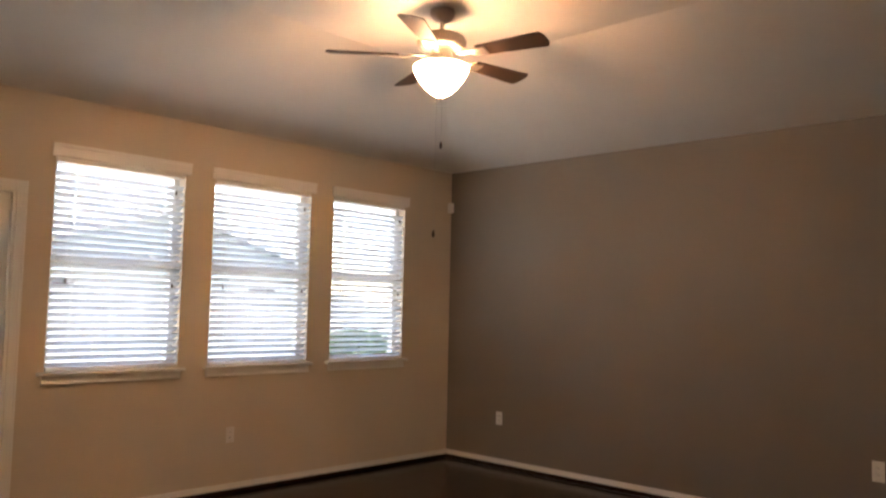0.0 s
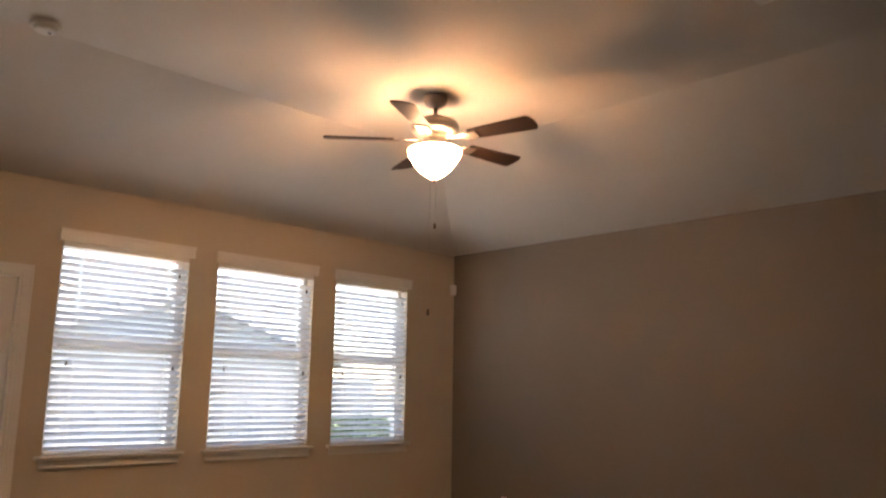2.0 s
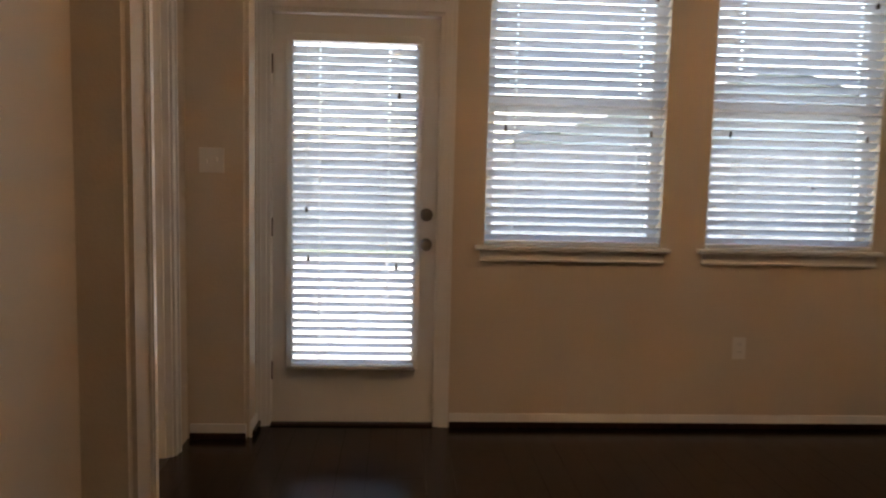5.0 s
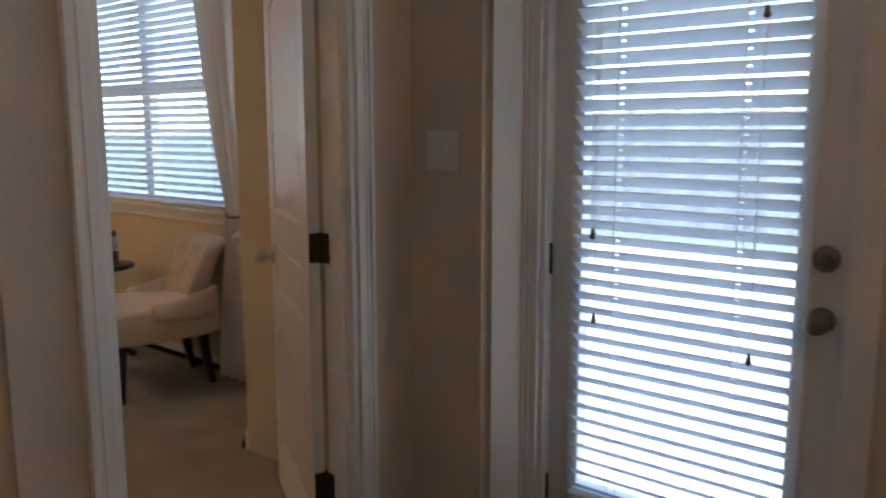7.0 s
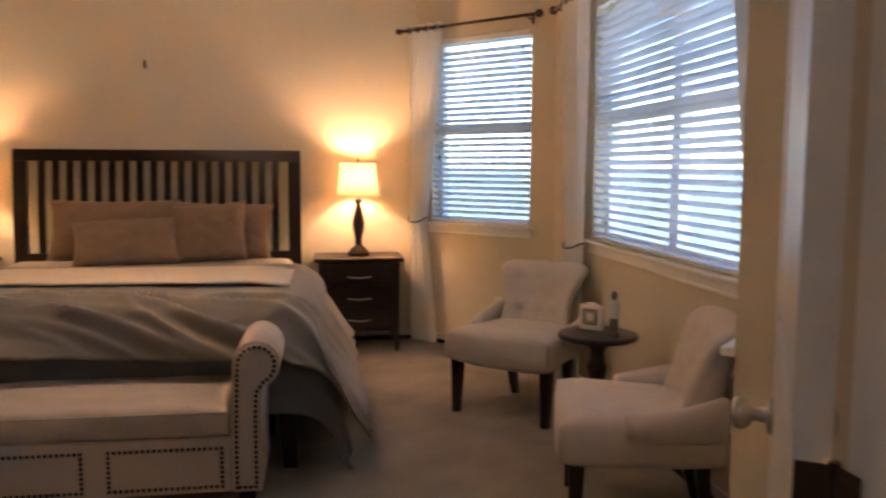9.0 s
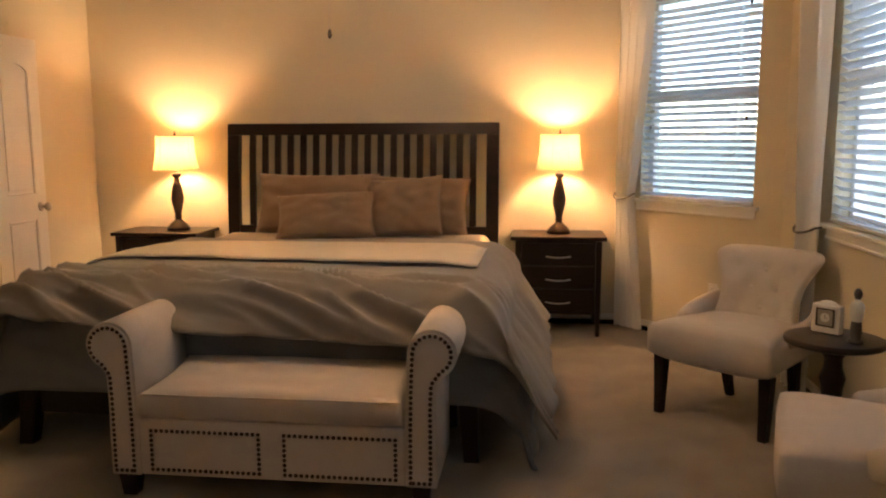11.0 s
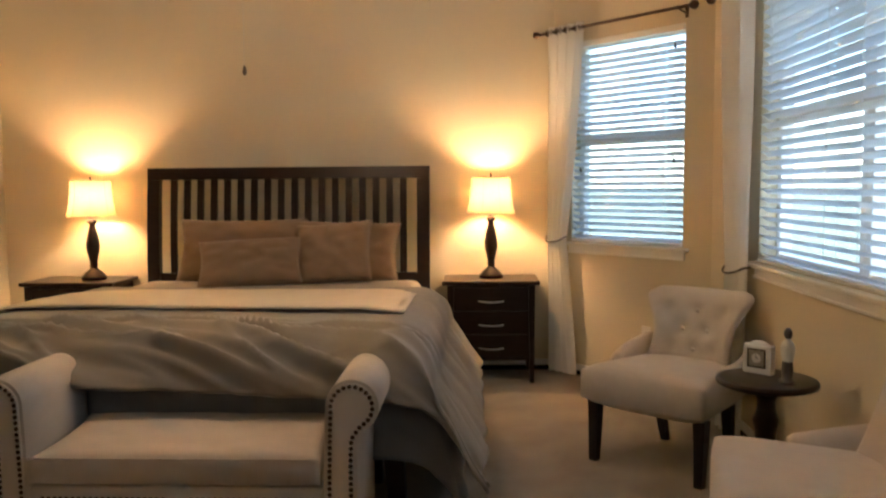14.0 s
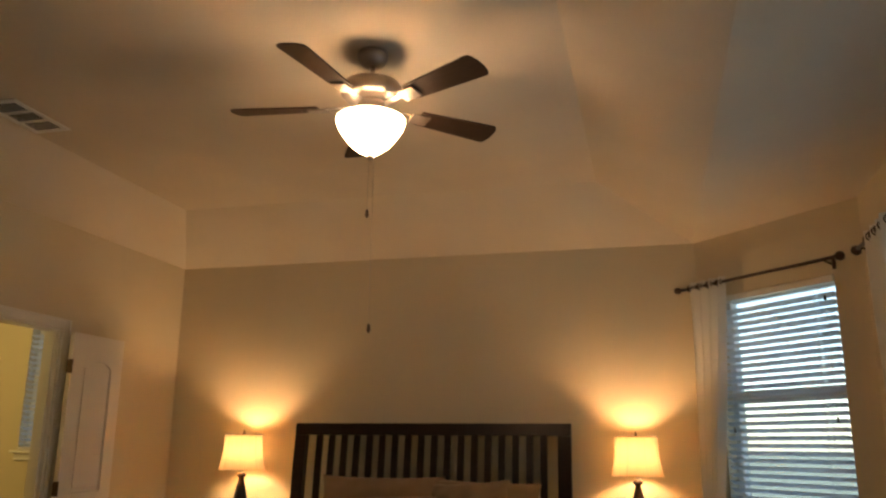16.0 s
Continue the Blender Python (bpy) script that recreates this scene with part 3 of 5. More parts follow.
def blind(m, u0, u1, z0, z1, label, y=0.014, pitch=0.0455, tilt=-37, group="blinds", tassels=(), valance=True, headrail=0.045, gap=0.006, cords=(0.15, 0.85)):
    """A horizontal slatted blind hung inside an opening; tassels: (u, z)."""
    t = thing("window_blind", m, label, "blind", group)
    length = u1 - u0 - 2 * gap
    part("headrail", boxed(u0 + gap, u1 - gap, y - 0.02, y + 0.02, z1 - headrail, z1 - 0.003, bevel=0.003), TRIM, t)
    if valance:
        bm = boxed(u0 - 0.03, u1 + 0.03, -0.034, -0.010, z1 - 0.012, z1 + 0.072, bevel=0.005)
        box(bm, u0 - 0.03, u1 + 0.03, -0.042, -0.0345, z1 + 0.05, z1 + 0.072, 0.003)
        part("valance", bm, TRIM, t, "white moulded valance")
    part("bottom_rail", boxed(u0 + gap, u1 - gap, y - 0.025, y + 0.025, z0 + 0.004, z0 + 0.02, bevel=0.003), TRIM, t)
    routes = cords if length < 1.2 else (0.08, 0.42, 0.58, 0.92)
    me = slat_mesh(length, [length * f for f in routes])
    n = int((z1 - headrail - z0 - 0.03) / pitch)
    rnd = random.Random(int(1000 * (u0 + z0 + length)))
    for k in range(n):
        part("slat", me, None, t, m=pose(u0 + gap, y, z0 + 0.04 + k * pitch, tilt + rnd.uniform(-1.2, 1.2), rnd.uniform(-0.08, 0.08), 0))
    for f in routes:
        u = u0 + gap + length * f
        for dy in (-0.026, 0.026):
            part("ladder_cord", boxed(u - 0.0012, u + 0.0012, y + dy - 0.0008, y + dy + 0.0008, z0 + 0.02, z1 - headrail), TRIM, t)
    for u, z in tassels:
        c = part("lift_cord", boxed(u - 0.001, u + 0.001, y - 0.034, y - 0.032, z, z1 - headrail), TRIM, t)
        part("tassel", TASSEL_MESH, None, c, "dark wooden cord tassel", m=pose(u, y - 0.033, z))
    return t


for i, (a, b) in enumerate((W1, W2, W3)):
    window("window_%d" % (i + 1), PM, a + 0.06, b + 0.06, "white single-hung window with painted sill")
    blind(PM, a + 0.06, b + 0.06, SILL + 0.002, HEAD, "lowered white slatted blind, slats half open", group="living room blinds",
          tassels=((a + 0.15, 1.53), (b - 0.02, 1.52), (b - 0.02, 2.18)))
window("window_4", MA, *WIN_A, "white single-hung bay window with painted sill")
blind(MA, *WIN_A, SILL + 0.002, HEAD, "lowered white slatted blind in the bay, slats half open", group="bedroom blinds", valance=False, tilt=-29,
      tassels=((0.26, 1.45), (1.0, 1.50), (1.0, 2.20)))
window("window_5", MB, *WIN_B, "wide white twin window with painted sill", sashes=2)
blind(MB, *WIN_B, SILL + 0.002, HEAD, "wide lowered white slatted blind, slats half open", group="bedroom blinds", valance=False, tilt=-29)
window("window_6", MC, *WIN_C, "white single-hung bay window with painted sill")
blind(MC, *WIN_C, SILL + 0.002, HEAD, "lowered white slatted blind in the bay, slats half open", group="bedroom blinds", valance=False, tilt=-29)
BM_, _ = along((-6.12, 0.4), (-6.12, 2.93))
keep_sill, keep_head = SILL, HEAD
SILL, HEAD = 1.27, 2.33
window("window_7", BM_, 1.22, 1.88, "small white bathroom window")
blind(BM_, 1.22, 1.88, SILL + 0.002, HEAD, "lowered white slatted bathroom blind", group="bathroom blind", valance=False, tassels=((1.40, 1.9), (1.38, 1.7)), tilt=-24)
SILL, HEAD = keep_sill, keep_head

# ---- doors ----


def hinge(parent, m, leaf=0.034, jamb_angle=None):
    """A butt hinge at its knuckle; one plate on the door's edge (+y), one on the jamb."""
    bm = lathe([(0.0062, -0.046), (0.0062, 0.046)], 10)
    if leaf:
        box(bm, -0.0025, -0.0005, 0.001, leaf, -0.044, 0.044, 0.0005)
        plate_bm = boxed(0.001, leaf + 0.003, -0.001, 0.001, -0.044, 0.044, bevel=0.0005)
        bmesh.ops.transform(plate_bm, matrix=Matrix.Rotation(radians(jamb_angle), 4, "Z"), verts=plate_bm.verts)
        me = bpy.data.meshes.new("hinge_plate")
        plate_bm.to_mesh(me)
        plate_bm.free()
        bm.from_mesh(me)
    return part("hinge", bm, BRONZE, parent, "dark bronze butt hinge", m=m)


def knob(parent, m, mat=NICKEL, label="brushed nickel door knob"):
    k = part("door_knob", lathe([(0.032, 0), (0.031, 0.006), (0.014, 0.010), (0.011, 0.03), (0.022, 0.038), (0.029, 0.05), (0.027, 0.062), (0.014, 0.07)], 20), mat, parent, label, True, m)
    return k


def patio_door():
    t = thing("patio_door", pose(0.016, 7.335, 0.012), "white patio door with a full glass lite and slatted blind", "door")
    w, h, y0, y1 = 0.818, 2.04, 0.0, 0.044
    lu0, lu1, lz0, lz1 = 0.10, 0.71, 0.31, 1.91
    bm = bmesh.new()
    box(bm, 0, lu0, y0, y1, 0, h)
    box(bm, lu1, w, y0, y1, 0, h)
    box(bm, lu0, lu1, y0, y1, 0, lz0)
    box(bm, lu0, lu1, y0, y1, lz1, h)
    part("door_leaf", bm, DOORPAINT, t)
    bm = bmesh.new()
    for a, b, c, d in ((lu0 - 0.03, lu0 + 0.008, lz0 - 0.03, lz1 + 0.03), (lu1 - 0.008, lu1 + 0.03, lz0 - 0.03, lz1 + 0.03)):
        box(bm, a, b, -0.014, -0.0005, c, d, 0.004)
    for c, d in ((lz0 - 0.03, lz0 + 0.008), (lz1 - 0.008, lz1 + 0.03)):
        box(bm, lu0 + 0.0085, lu1 - 0.0085, -0.014, -0.0005, c, d, 0.004)
    part("lite_frame", bm, DOORPAINT, t)
    g = part("glass_pane", boxed(lu0, lu1, 0.018, 0.024, lz0, lz1), GLASS, t, "clear glass pane")
    g.visible_shadow = False
    for z in (0.27, 1.0, 1.80):
        hinge(t, pose(-0.002, -0.005, z), 0)
    knob(t, pose(w - 0.05, 0, 0.925, 90), AGED, "aged nickel door knob")
    d = part("deadbolt", lathe([(0.033, 0), (0.032, 0.012), (0.024, 0.018)], 20), AGED, t, "aged nickel deadbolt", True, pose(w - 0.05, 0, 1.075, 90))
    part("thumb_turn", boxed(-0.005, 0.005, -0.016, 0.016, 0.0185, 0.034, bevel=0.003), AGED, d)
    tagged(part("door_threshold", boxed(-0.055 + 0.056, 0.856, 7.302, 7.44, 0, 0.011), BRONZE), "dark metal threshold under the patio door", "threshold", kind="structure")
    blind(pose(0.018, 7.32, 0.012), lu0 - 0.005, lu1 + 0.01, lz0 - 0.02, lz1 + 0.035, "white slatted blind lowered over the patio door glass", y=-0.027, pitch=0.0415, tilt=-36,
          group="patio door blind", valance=False, tassels=((lu0 + 0.075, 1.10), (lu0 + 0.085, 0.86), (lu1 - 0.09, 0.82), (lu1 - 0.09, 1.66)), headrail=0.04, cords=(0.22, 0.77))


patio_door()


def panel_door(m, w, label, jamb_angle, side=1):
    """An open panelled door, hinged at its origin, along +x; three panels, the top one arched with beaded boards. It faces -y."""
    t = thing("panel_door", m, label, "door")
    h, th = 2.03, 0.035
    s = 0.105
    rows = ((0.20, 0.66), (0.80, 0.99), (1.10, h - 0.17)) if side == 1 else ((0.20, 0.85), (1.02, h - 0.17))
    bm = bmesh.new()
    box(bm, 0, s, 0, th, 0.01, h)
    box(bm, w - s, w, 0, th, 0.01, h)
    z = 0.01
    for a, b in rows:
        box(bm, s, w - s, 0, th, z, a)
        box(bm, s, w - s, 0.009, th - 0.009, a, b)
        z = b
    box(bm, s, w - s, 0, th, z, h)
    part("door_leaf", bm, DOORPAINT, t)
    for k, (a, b) in enumerate(rows):
        for face in (0, 1):
            y = 0.0085 if face == 0 else th - 0.0085
            q = -1 if face == 0 else 1
            bm = bmesh.new()
            top = k == len(rows) - 1
            if top:
                n = 5 if side == 1 else 1
                wid = (w - 2 * s - 0.05) / n
                for i in range(n):
                    box(bm, s + 0.025 + i * wid + 0.002, s + 0.025 + (i + 1) * wid - 0.002, min(y, y + q * 0.006), max(y, y + q * 0.006), a + 0.03, b - 0.045, 0.002)
                arch = [(s + (w - 2 * s) * i / 12, b - 0.05 * (1 - math.sin(math.pi * i / 12)) ** 1.5) for i in range(13)]
                outline = arch + [(w - s, b + 0.001), (s, b + 0.001)]
                pr = prism(outline, min(y, y + q * 0.0083), max(y, y + q * 0.0083))
                me = bpy.data.meshes.new("tmp")
                pr.to_mesh(me)
                pr.free()
                bm.from_mesh(me)
            else:
                box(bm, s + 0.02, w - s - 0.02, min(y, y + q * 0.006), max(y, y + q * 0.006), a + 0.02, b - 0.02, 0.005)
            part("panel", bm, DOORPAINT, t)
            bm = bmesh.new()
            box(bm, s, s + 0.012, min(y, y + q * 0.0075), max(y, y + q * 0.0075), a, b, 0.004)
            box(bm, w - s - 0.012, w - s, min(y, y + q * 0.0075), max(y, y + q * 0.0075), a, b, 0.004)
            box(bm, s + 0.012, w - s - 0.012, min(y, y + q * 0.0075), max(y, y + q * 0.0075), a, a + 0.012, 0.004)
            if not top:
                box(bm, s + 0.012, w - s - 0.012, min(y, y + q * 0.0075), max(y, y + q * 0.0075), b - 0.012, b, 0.004)
            part("panel_moulding", bm, DOORPAINT, t)
    knob(t, pose(w - 0.06, 0, 0.93, 90))
    knob(t, pose(w - 0.06, th, 0.93, -90))
    for z in (0.31, 1.05, 1.81):
        hinge(t, pose(-0.002, -0.002, z), 0.034, jamb_angle)
    return t


panel_door(pose(-0.484, 6.852, 0.002, 0, 0, 150), 0.755, "white panelled bedroom door standing open against the wall", -150)
panel_door(pose(-4.765, 3.16, 0.002, 0, 0, 179), 0.50, "white arched two-panel bathroom door standing open", 93, side=2)

# ---- wall and ceiling fixtures ----


def plate(name, m, w, h, label, gang=1, kind="outlet", mat=PLASTIC):
    t = thing(name, m, label, "switch plate" if kind == "switch" else "outlet")
    part("cover_plate", boxed(-w / 2, w / 2, -0.006, -0.0005, -h / 2, h / 2, bevel=0.0025), mat, t)
    for g in range(gang):
        x = (g - (gang - 1) / 2) * 0.046
        if kind == "switch":
            part("toggle", boxed(x - 0.005, x + 0.005, -0.016, -0.0065, -0.004 if g else -0.014, 0.014 if g else 0.004, bevel=0.002), mat, t)
        else:
            for z in (-0.02, 0.02):
                s = part("socket", boxed(x - 0.0165, x + 0.0165, -0.0085, -0.0062, z - 0.014, z + 0.014, bevel=0.003), mat, t)
                # Raised dark strips: the shade in the socket holes is their colour.
                for dx in (-0.006, 0.006):
                    part("slot_shade", boxed(x + dx - 0.0012, x + dx + 0.0012, -0.0092, -0.0086, z - 0.003, z + 0.006), DARK_AND_HOLE_SHADE, s)
    return t


plate("light_switch", pose(-0.228, 7.11, 1.335), 0.116, 0.116, "almond two-gang toggle switch plate on the wall", 2, "switch", ALMOND)
plate("wall_outlet", pose(4.76, 6.65, 0.43, 0, 0, -90), 0.07, 0.115, "white duplex outlet on the grey wall")
plate("wall_outlet", pose(4.76, 3.55, 0.44, 0, 0, -90), 0.075, 0.13, "white duplex outlet on the grey wall")
plate("wall_outlet", pose(2.42, 7.30, 0.43), 0.07, 0.115, "beige duplex outlet under the windows", mat=ALMOND)
plate("wall_outlet", MA @ pose(0.80, 0, 0.36), 0.07, 0.115, "almond duplex outlet under the bay window", mat=ALMOND)

sens = thing("security_sensor", pose(4.72, 7.27, 2.365, 0, 0, -45), "small white security sensor in the wall corner", "sensor")
part("housing", boxed(-0.03, 0.03, -0.035, 0.0, -0.05, 0.05, bevel=0.01), PLASTIC, sens)
smoke = thing("smoke_detector", pose(0.345, 5.70, TRAY), "round white smoke detector on the ceiling", "smoke detector")
part("base", lathe([(0.07, -0.001), (0.07, -0.018), (0.062, -0.024)], 28), PLASTIC, smoke, smooth=False)
part("cap", lathe([(0.052, -0.0245), (0.052, -0.034), (0.044, -0.04)], 28), PLASTIC, smoke)
part("test_button", lathe([(0.008, -0.0405), (0.008, -0.043)], 12, at=(0.02, 0.0)), DARK_AND_HOLE_SHADE, smoke)


def vent(m, w, d, label, cells, tilt=62, slat=0.0042):
    """A ceiling register; w along x, d along y."""
    t = thing("ceiling_vent", m, label, "air vent")
    # Dark sheet under the ceiling; its colour stands for shade inside the duct.
    part("duct_shade", boxed(-w / 2 + 0.02, w / 2 - 0.02, -d / 2 + 0.02, d / 2 - 0.02, -0.003, -0.001), DARK_AND_HOLE_SHADE, t)
    bm = bmesh.new()
    for a, b, c, e in ((-w / 2, w / 2, -d / 2, -d / 2 + 0.028), (-w / 2, w / 2, d / 2 - 0.028, d / 2), (-w / 2, -w / 2 + 0.028, -d / 2 + 0.028, d / 2 - 0.028), (w / 2 - 0.028, w / 2, -d / 2 + 0.028, d / 2 - 0.028)):
        box(bm, a, b, c, e, -0.012, -0.0035, 0.002)
    part("frame", bm, PLASTIC, t)
    inner = (w - 0.056) / cells
    for c in range(1, cells):
        x = -w / 2 + 0.028 + c * inner
        part("divider", boxed(x - 0.006, x + 0.006, -d / 2 + 0.028, d / 2 - 0.028, -0.012, -0.0035), PLASTIC, t)
    for c in range(cells):
        x0 = -w / 2 + 0.028 + c * inner
        n = 12
        me = mesh_of("vent_slat", boxed(x0 + 0.006, x0 + inner - 0.006, -slat, slat, -0.0006, 0.0006), PLASTIC)
        ang = -tilt if c % 2 and cells == 2 else tilt
        for k in range(n):
            part("slat", me, None, t, m=pose(0, -d / 2 + 0.028 + (d - 0.056) * (k + 0.5) / n, -0.008, ang))
    return t


vent(pose(2.25, 3.086, TRAY, 0, 0, 0), 0.36, 0.22, "white ceiling air register with louvres", 2, 42, 0.006)
vent(pose(-3.69, 3.56, TRAY, 0, 0, 0), 0.42, 0.23, "white ceiling air register with louvres", 3, -28, 0.006)


def ceiling_fan(where, ceil, first, label):
    t = thing("ceiling_fan", pose(*where, ceil), label, "ceiling fan")
    part("canopy", lathe([(0.068, -0.001), (0.07, -0.012), (0.066, -0.035), (0.052, -0.055), (0.028, -0.068)], 28), PEWTER, t, smooth=True)
    part("downrod", lathe([(0.012, -0.066), (0.012, -0.118)], 14), PEWTER, t, smooth=True)
    part("yoke_cover", lathe([(0.014, -0.105), (0.026, -0.112), (0.034, -0.127)], 18), PEWTER, t, smooth=True)
    part("motor_housing", lathe([(0.034, -0.1275), (0.085, -0.136), (0.125, -0.155), (0.138, -0.18), (0.136, -0.205), (0.118, -0.225), (0.08, -0.234)], 36), PEWTER, t, smooth=True)
    part("switch_housing", lathe([(0.056, -0.2345), (0.062, -0.255), (0.066, -0.28), (0.06, -0.296)], 28), PEWTER, t, smooth=True)
    bl = bmesh.new()
    n = 10
    outline = [(0.235 + 0.375 * i / n, 0.050 + 0.020 * (i / n)) for i in range(n + 1)]
    tip = [(0.61 + 0.026 * math.cos(a), 0.070 * math.sin(a)) for a in (1.2, 0.8, 0.3, -0.3, -0.8, -1.2)]
    ring = outline + tip + [(x, -y) for x, y in outline[::-1]]
    up = [bl.verts.new((x, y, 0.003)) for x, y in ring]
    dn = [bl.verts.new((x, y, -0.003)) for x, y in ring]
    bl.faces.new(up), bl.faces.new(dn[::-1])
    for i in range(len(ring)):
        j = (i + 1) % len(ring)
        bl.faces.new((up[j], up[i], dn[i], dn[j]))
    bmesh.ops.recalc_face_normals(bl, faces=bl.faces)
    blade_me = mesh_of("fan_blade", bl, BLADE)
    arm = boxed(0.09, 0.20, -0.014, 0.014, -0.004, 0.004, bevel=0.003)
    box(arm, 0.195, 0.285, -0.036, 0.036, -0.0115, -0.0045, 0.003)
    arm_me = mesh_of("blade_arm", arm, PEWTER)
    for k in range(5):
        a = first + 72 * k
        b = part("blade", blade_me, None, t, m=pose(0, 0, -0.262, 0, 0, a) @ pose(0, 0, 0, -12, 0, 0))
        part("blade_iron", arm_me, None, b)
    for k in range(3):
        a = 2 * math.pi * k / 3 + 0.4
        socket = part("lamp_socket", lathe([(0.012, -0.3085), (0.017, -0.318), (0.014, -0.334)], 12, at=(0.075 * math.cos(a), 0.075 * math.sin(a))), PEWTER, t)
        part("bulb", lathe([(0.012, -0.3345), (0.024, -0.35), (0.028, -0.368), (0.018, -0.386), (0.003, -0.392)], 14, at=(0.075 * math.cos(a), 0.075 * math.sin(a))), FANBULB, socket, "glowing bulb", True)
    # Added pan, not a known part: it cuts the glow on the ceiling.
    part("glow_block_pan", lathe([(0.03, -0.2965), (0.098, -0.299), (0.102, -0.304), (0.03, -0.308)], 28), PEWTER, t, smooth=True)
    for k in range(3):
        a = 2 * math.pi * k / 3 + 1.4
        part("bowl_arm", tube([(0.095 * math.cos(a), 0.095 * math.sin(a), -0.303), (0.135 * math.cos(a), 0.135 * math.sin(a), -0.312), (0.149 * math.cos(a), 0.149 * math.sin(a), -0.324)], 0.005, 8), PEWTER, t)
    part("glass_bowl", lathe([(0.145, -0.318), (0.152, -0.323), (0.153, -0.333), (0.143, -0.362), (0.122, -0.398), (0.092, -0.436), (0.057, -0.466), (0.028, -0.483), (0.012, -0.488)], 36, caps=False), BOWL, t, "glowing frosted glass bowl", True)
    part("finial", lathe([(0.006, -0.482), (0.014, -0.491), (0.010, -0.503), (0.003, -0.512)], 14), PEWTER, t, smooth=True)
    for dx, dy, z in ((0.012, 0.0, -0.735), (-0.02, 0.012, -1.225)):
        c = part("pull_chain", tube([(dx, dy, -0.475), (dx, dy, z)], 0.0014, 6), NICKEL, t, "thin pull chain")
        part("chain_pull", lathe([(0.002, z), (0.006, z - 0.008), (0.009, z - 0.028), (0.004, z - 0.040)], 10, at=(dx, dy)), TASSEL, c, "dark wooden chain pull", True)
    return t


ceiling_fan(FAN_LIVING, TRAY, -6, "five-blade dark walnut ceiling fan with a lit frosted bowl")
ceiling_fan(FAN_BEDROOM, TRAY, 62, "five-blade dark walnut ceiling fan with a lit frosted bowl")

# ---- bed ----
BED_Y, HW = 5.21, 0.965


def headboard_curve(z):
    """How far the sleigh headboard leans back at height z."""
    t = max(0.0, (z - 0.5) / 0.97)
    return -0.02 - 0.07 * t ** 2.2


def bed():
    t = thing("bed", pose(-5.90, BED_Y, 0), "espresso wooden sleigh bed with a slatted headboard", "bed")
    half, top, bot = 1.01, 1.488, 0.30

    def curved(y0, y1, z0, z1, thick, grow=0.0):
        n = 10
        front, back = [], []
        for i in range(n + 1):
            z = z0 + (z1 - z0) * i / n
            x = headboard_curve(z)
            front.append((x + thick / 2, z)), back.append((x - thick / 2, z))
        return prism(front + back[::-1], y0, y1, 0.003)
    for s in (-1, 1):
        y = s * (half - 0.045)
        part("headboard_post", curved(y - 0.045, y + 0.045, 0.0, top - 0.085, 0.055), DARKWOOD, t)
    bm = curved(-half, half, top - 0.0845, top, 0.065)
    for v in bm.verts:
        if v.co.z > top - 0.03:
            v.co.z += 0.018 * (1 - (v.co.y / half) ** 2) if abs(v.co.y) < half - 0.01 else 0
    part("top_rail", bm, DARKWOOD, t)
    part("lower_rail", curved(-half + 0.0905, half - 0.0905, 0.40, 0.74, 0.04), DARKWOOD, t)
    n = 19
    inner = 2 * (half - 0.09)
    pitch = inner / (n - 0.0)
    slat = curved(-0.0245, 0.0245, 0.7405, top - 0.085, 0.02)
    me = mesh_of("headboard_slat", slat, DARKWOOD)
    for k in range(n - 1):
        part("headboard_slat", me, None, t, m=pose(0, -inner / 2 + pitch * (k + 1), 0))
    for s in (-1, 1):
        part("side_rail", boxed(0.02, 2.40, s * 0.985 - 0.018, s * 0.985 + 0.018, 0.16, 0.36, bevel=0.006), DARKWOOD, t)
        leg = bmesh.new()
        taper(leg, 0.032, 0.045, (0.03, s * 0.02), 0.0, 0.36, (2.42, s * 1.0))
        part("foot", leg, DARKWOOD, t, smooth=False)
    part("foot_rail", boxed(2.40, 2.45, -0.955, 0.955, 0.14, 0.40, bevel=0.008), DARKWOOD, t)
    part("slat_base", boxed(0.03, 2.39, -0.96, 0.96, 0.30, 0.355), DARKWOOD, t)


bed()


def mattress():
    t = thing("mattress", pose(-4.74, BED_Y, 0.356), "thick mattress with a taupe fitted sheet on the bed", "mattress")
    bm = boxed(-1.06, 1.15, -HW, HW, 0.0, 0.348, bevel=0.07, seg=4)
    part("fitted_sheet", bm, SHEET, t, smooth=True)


mattress()


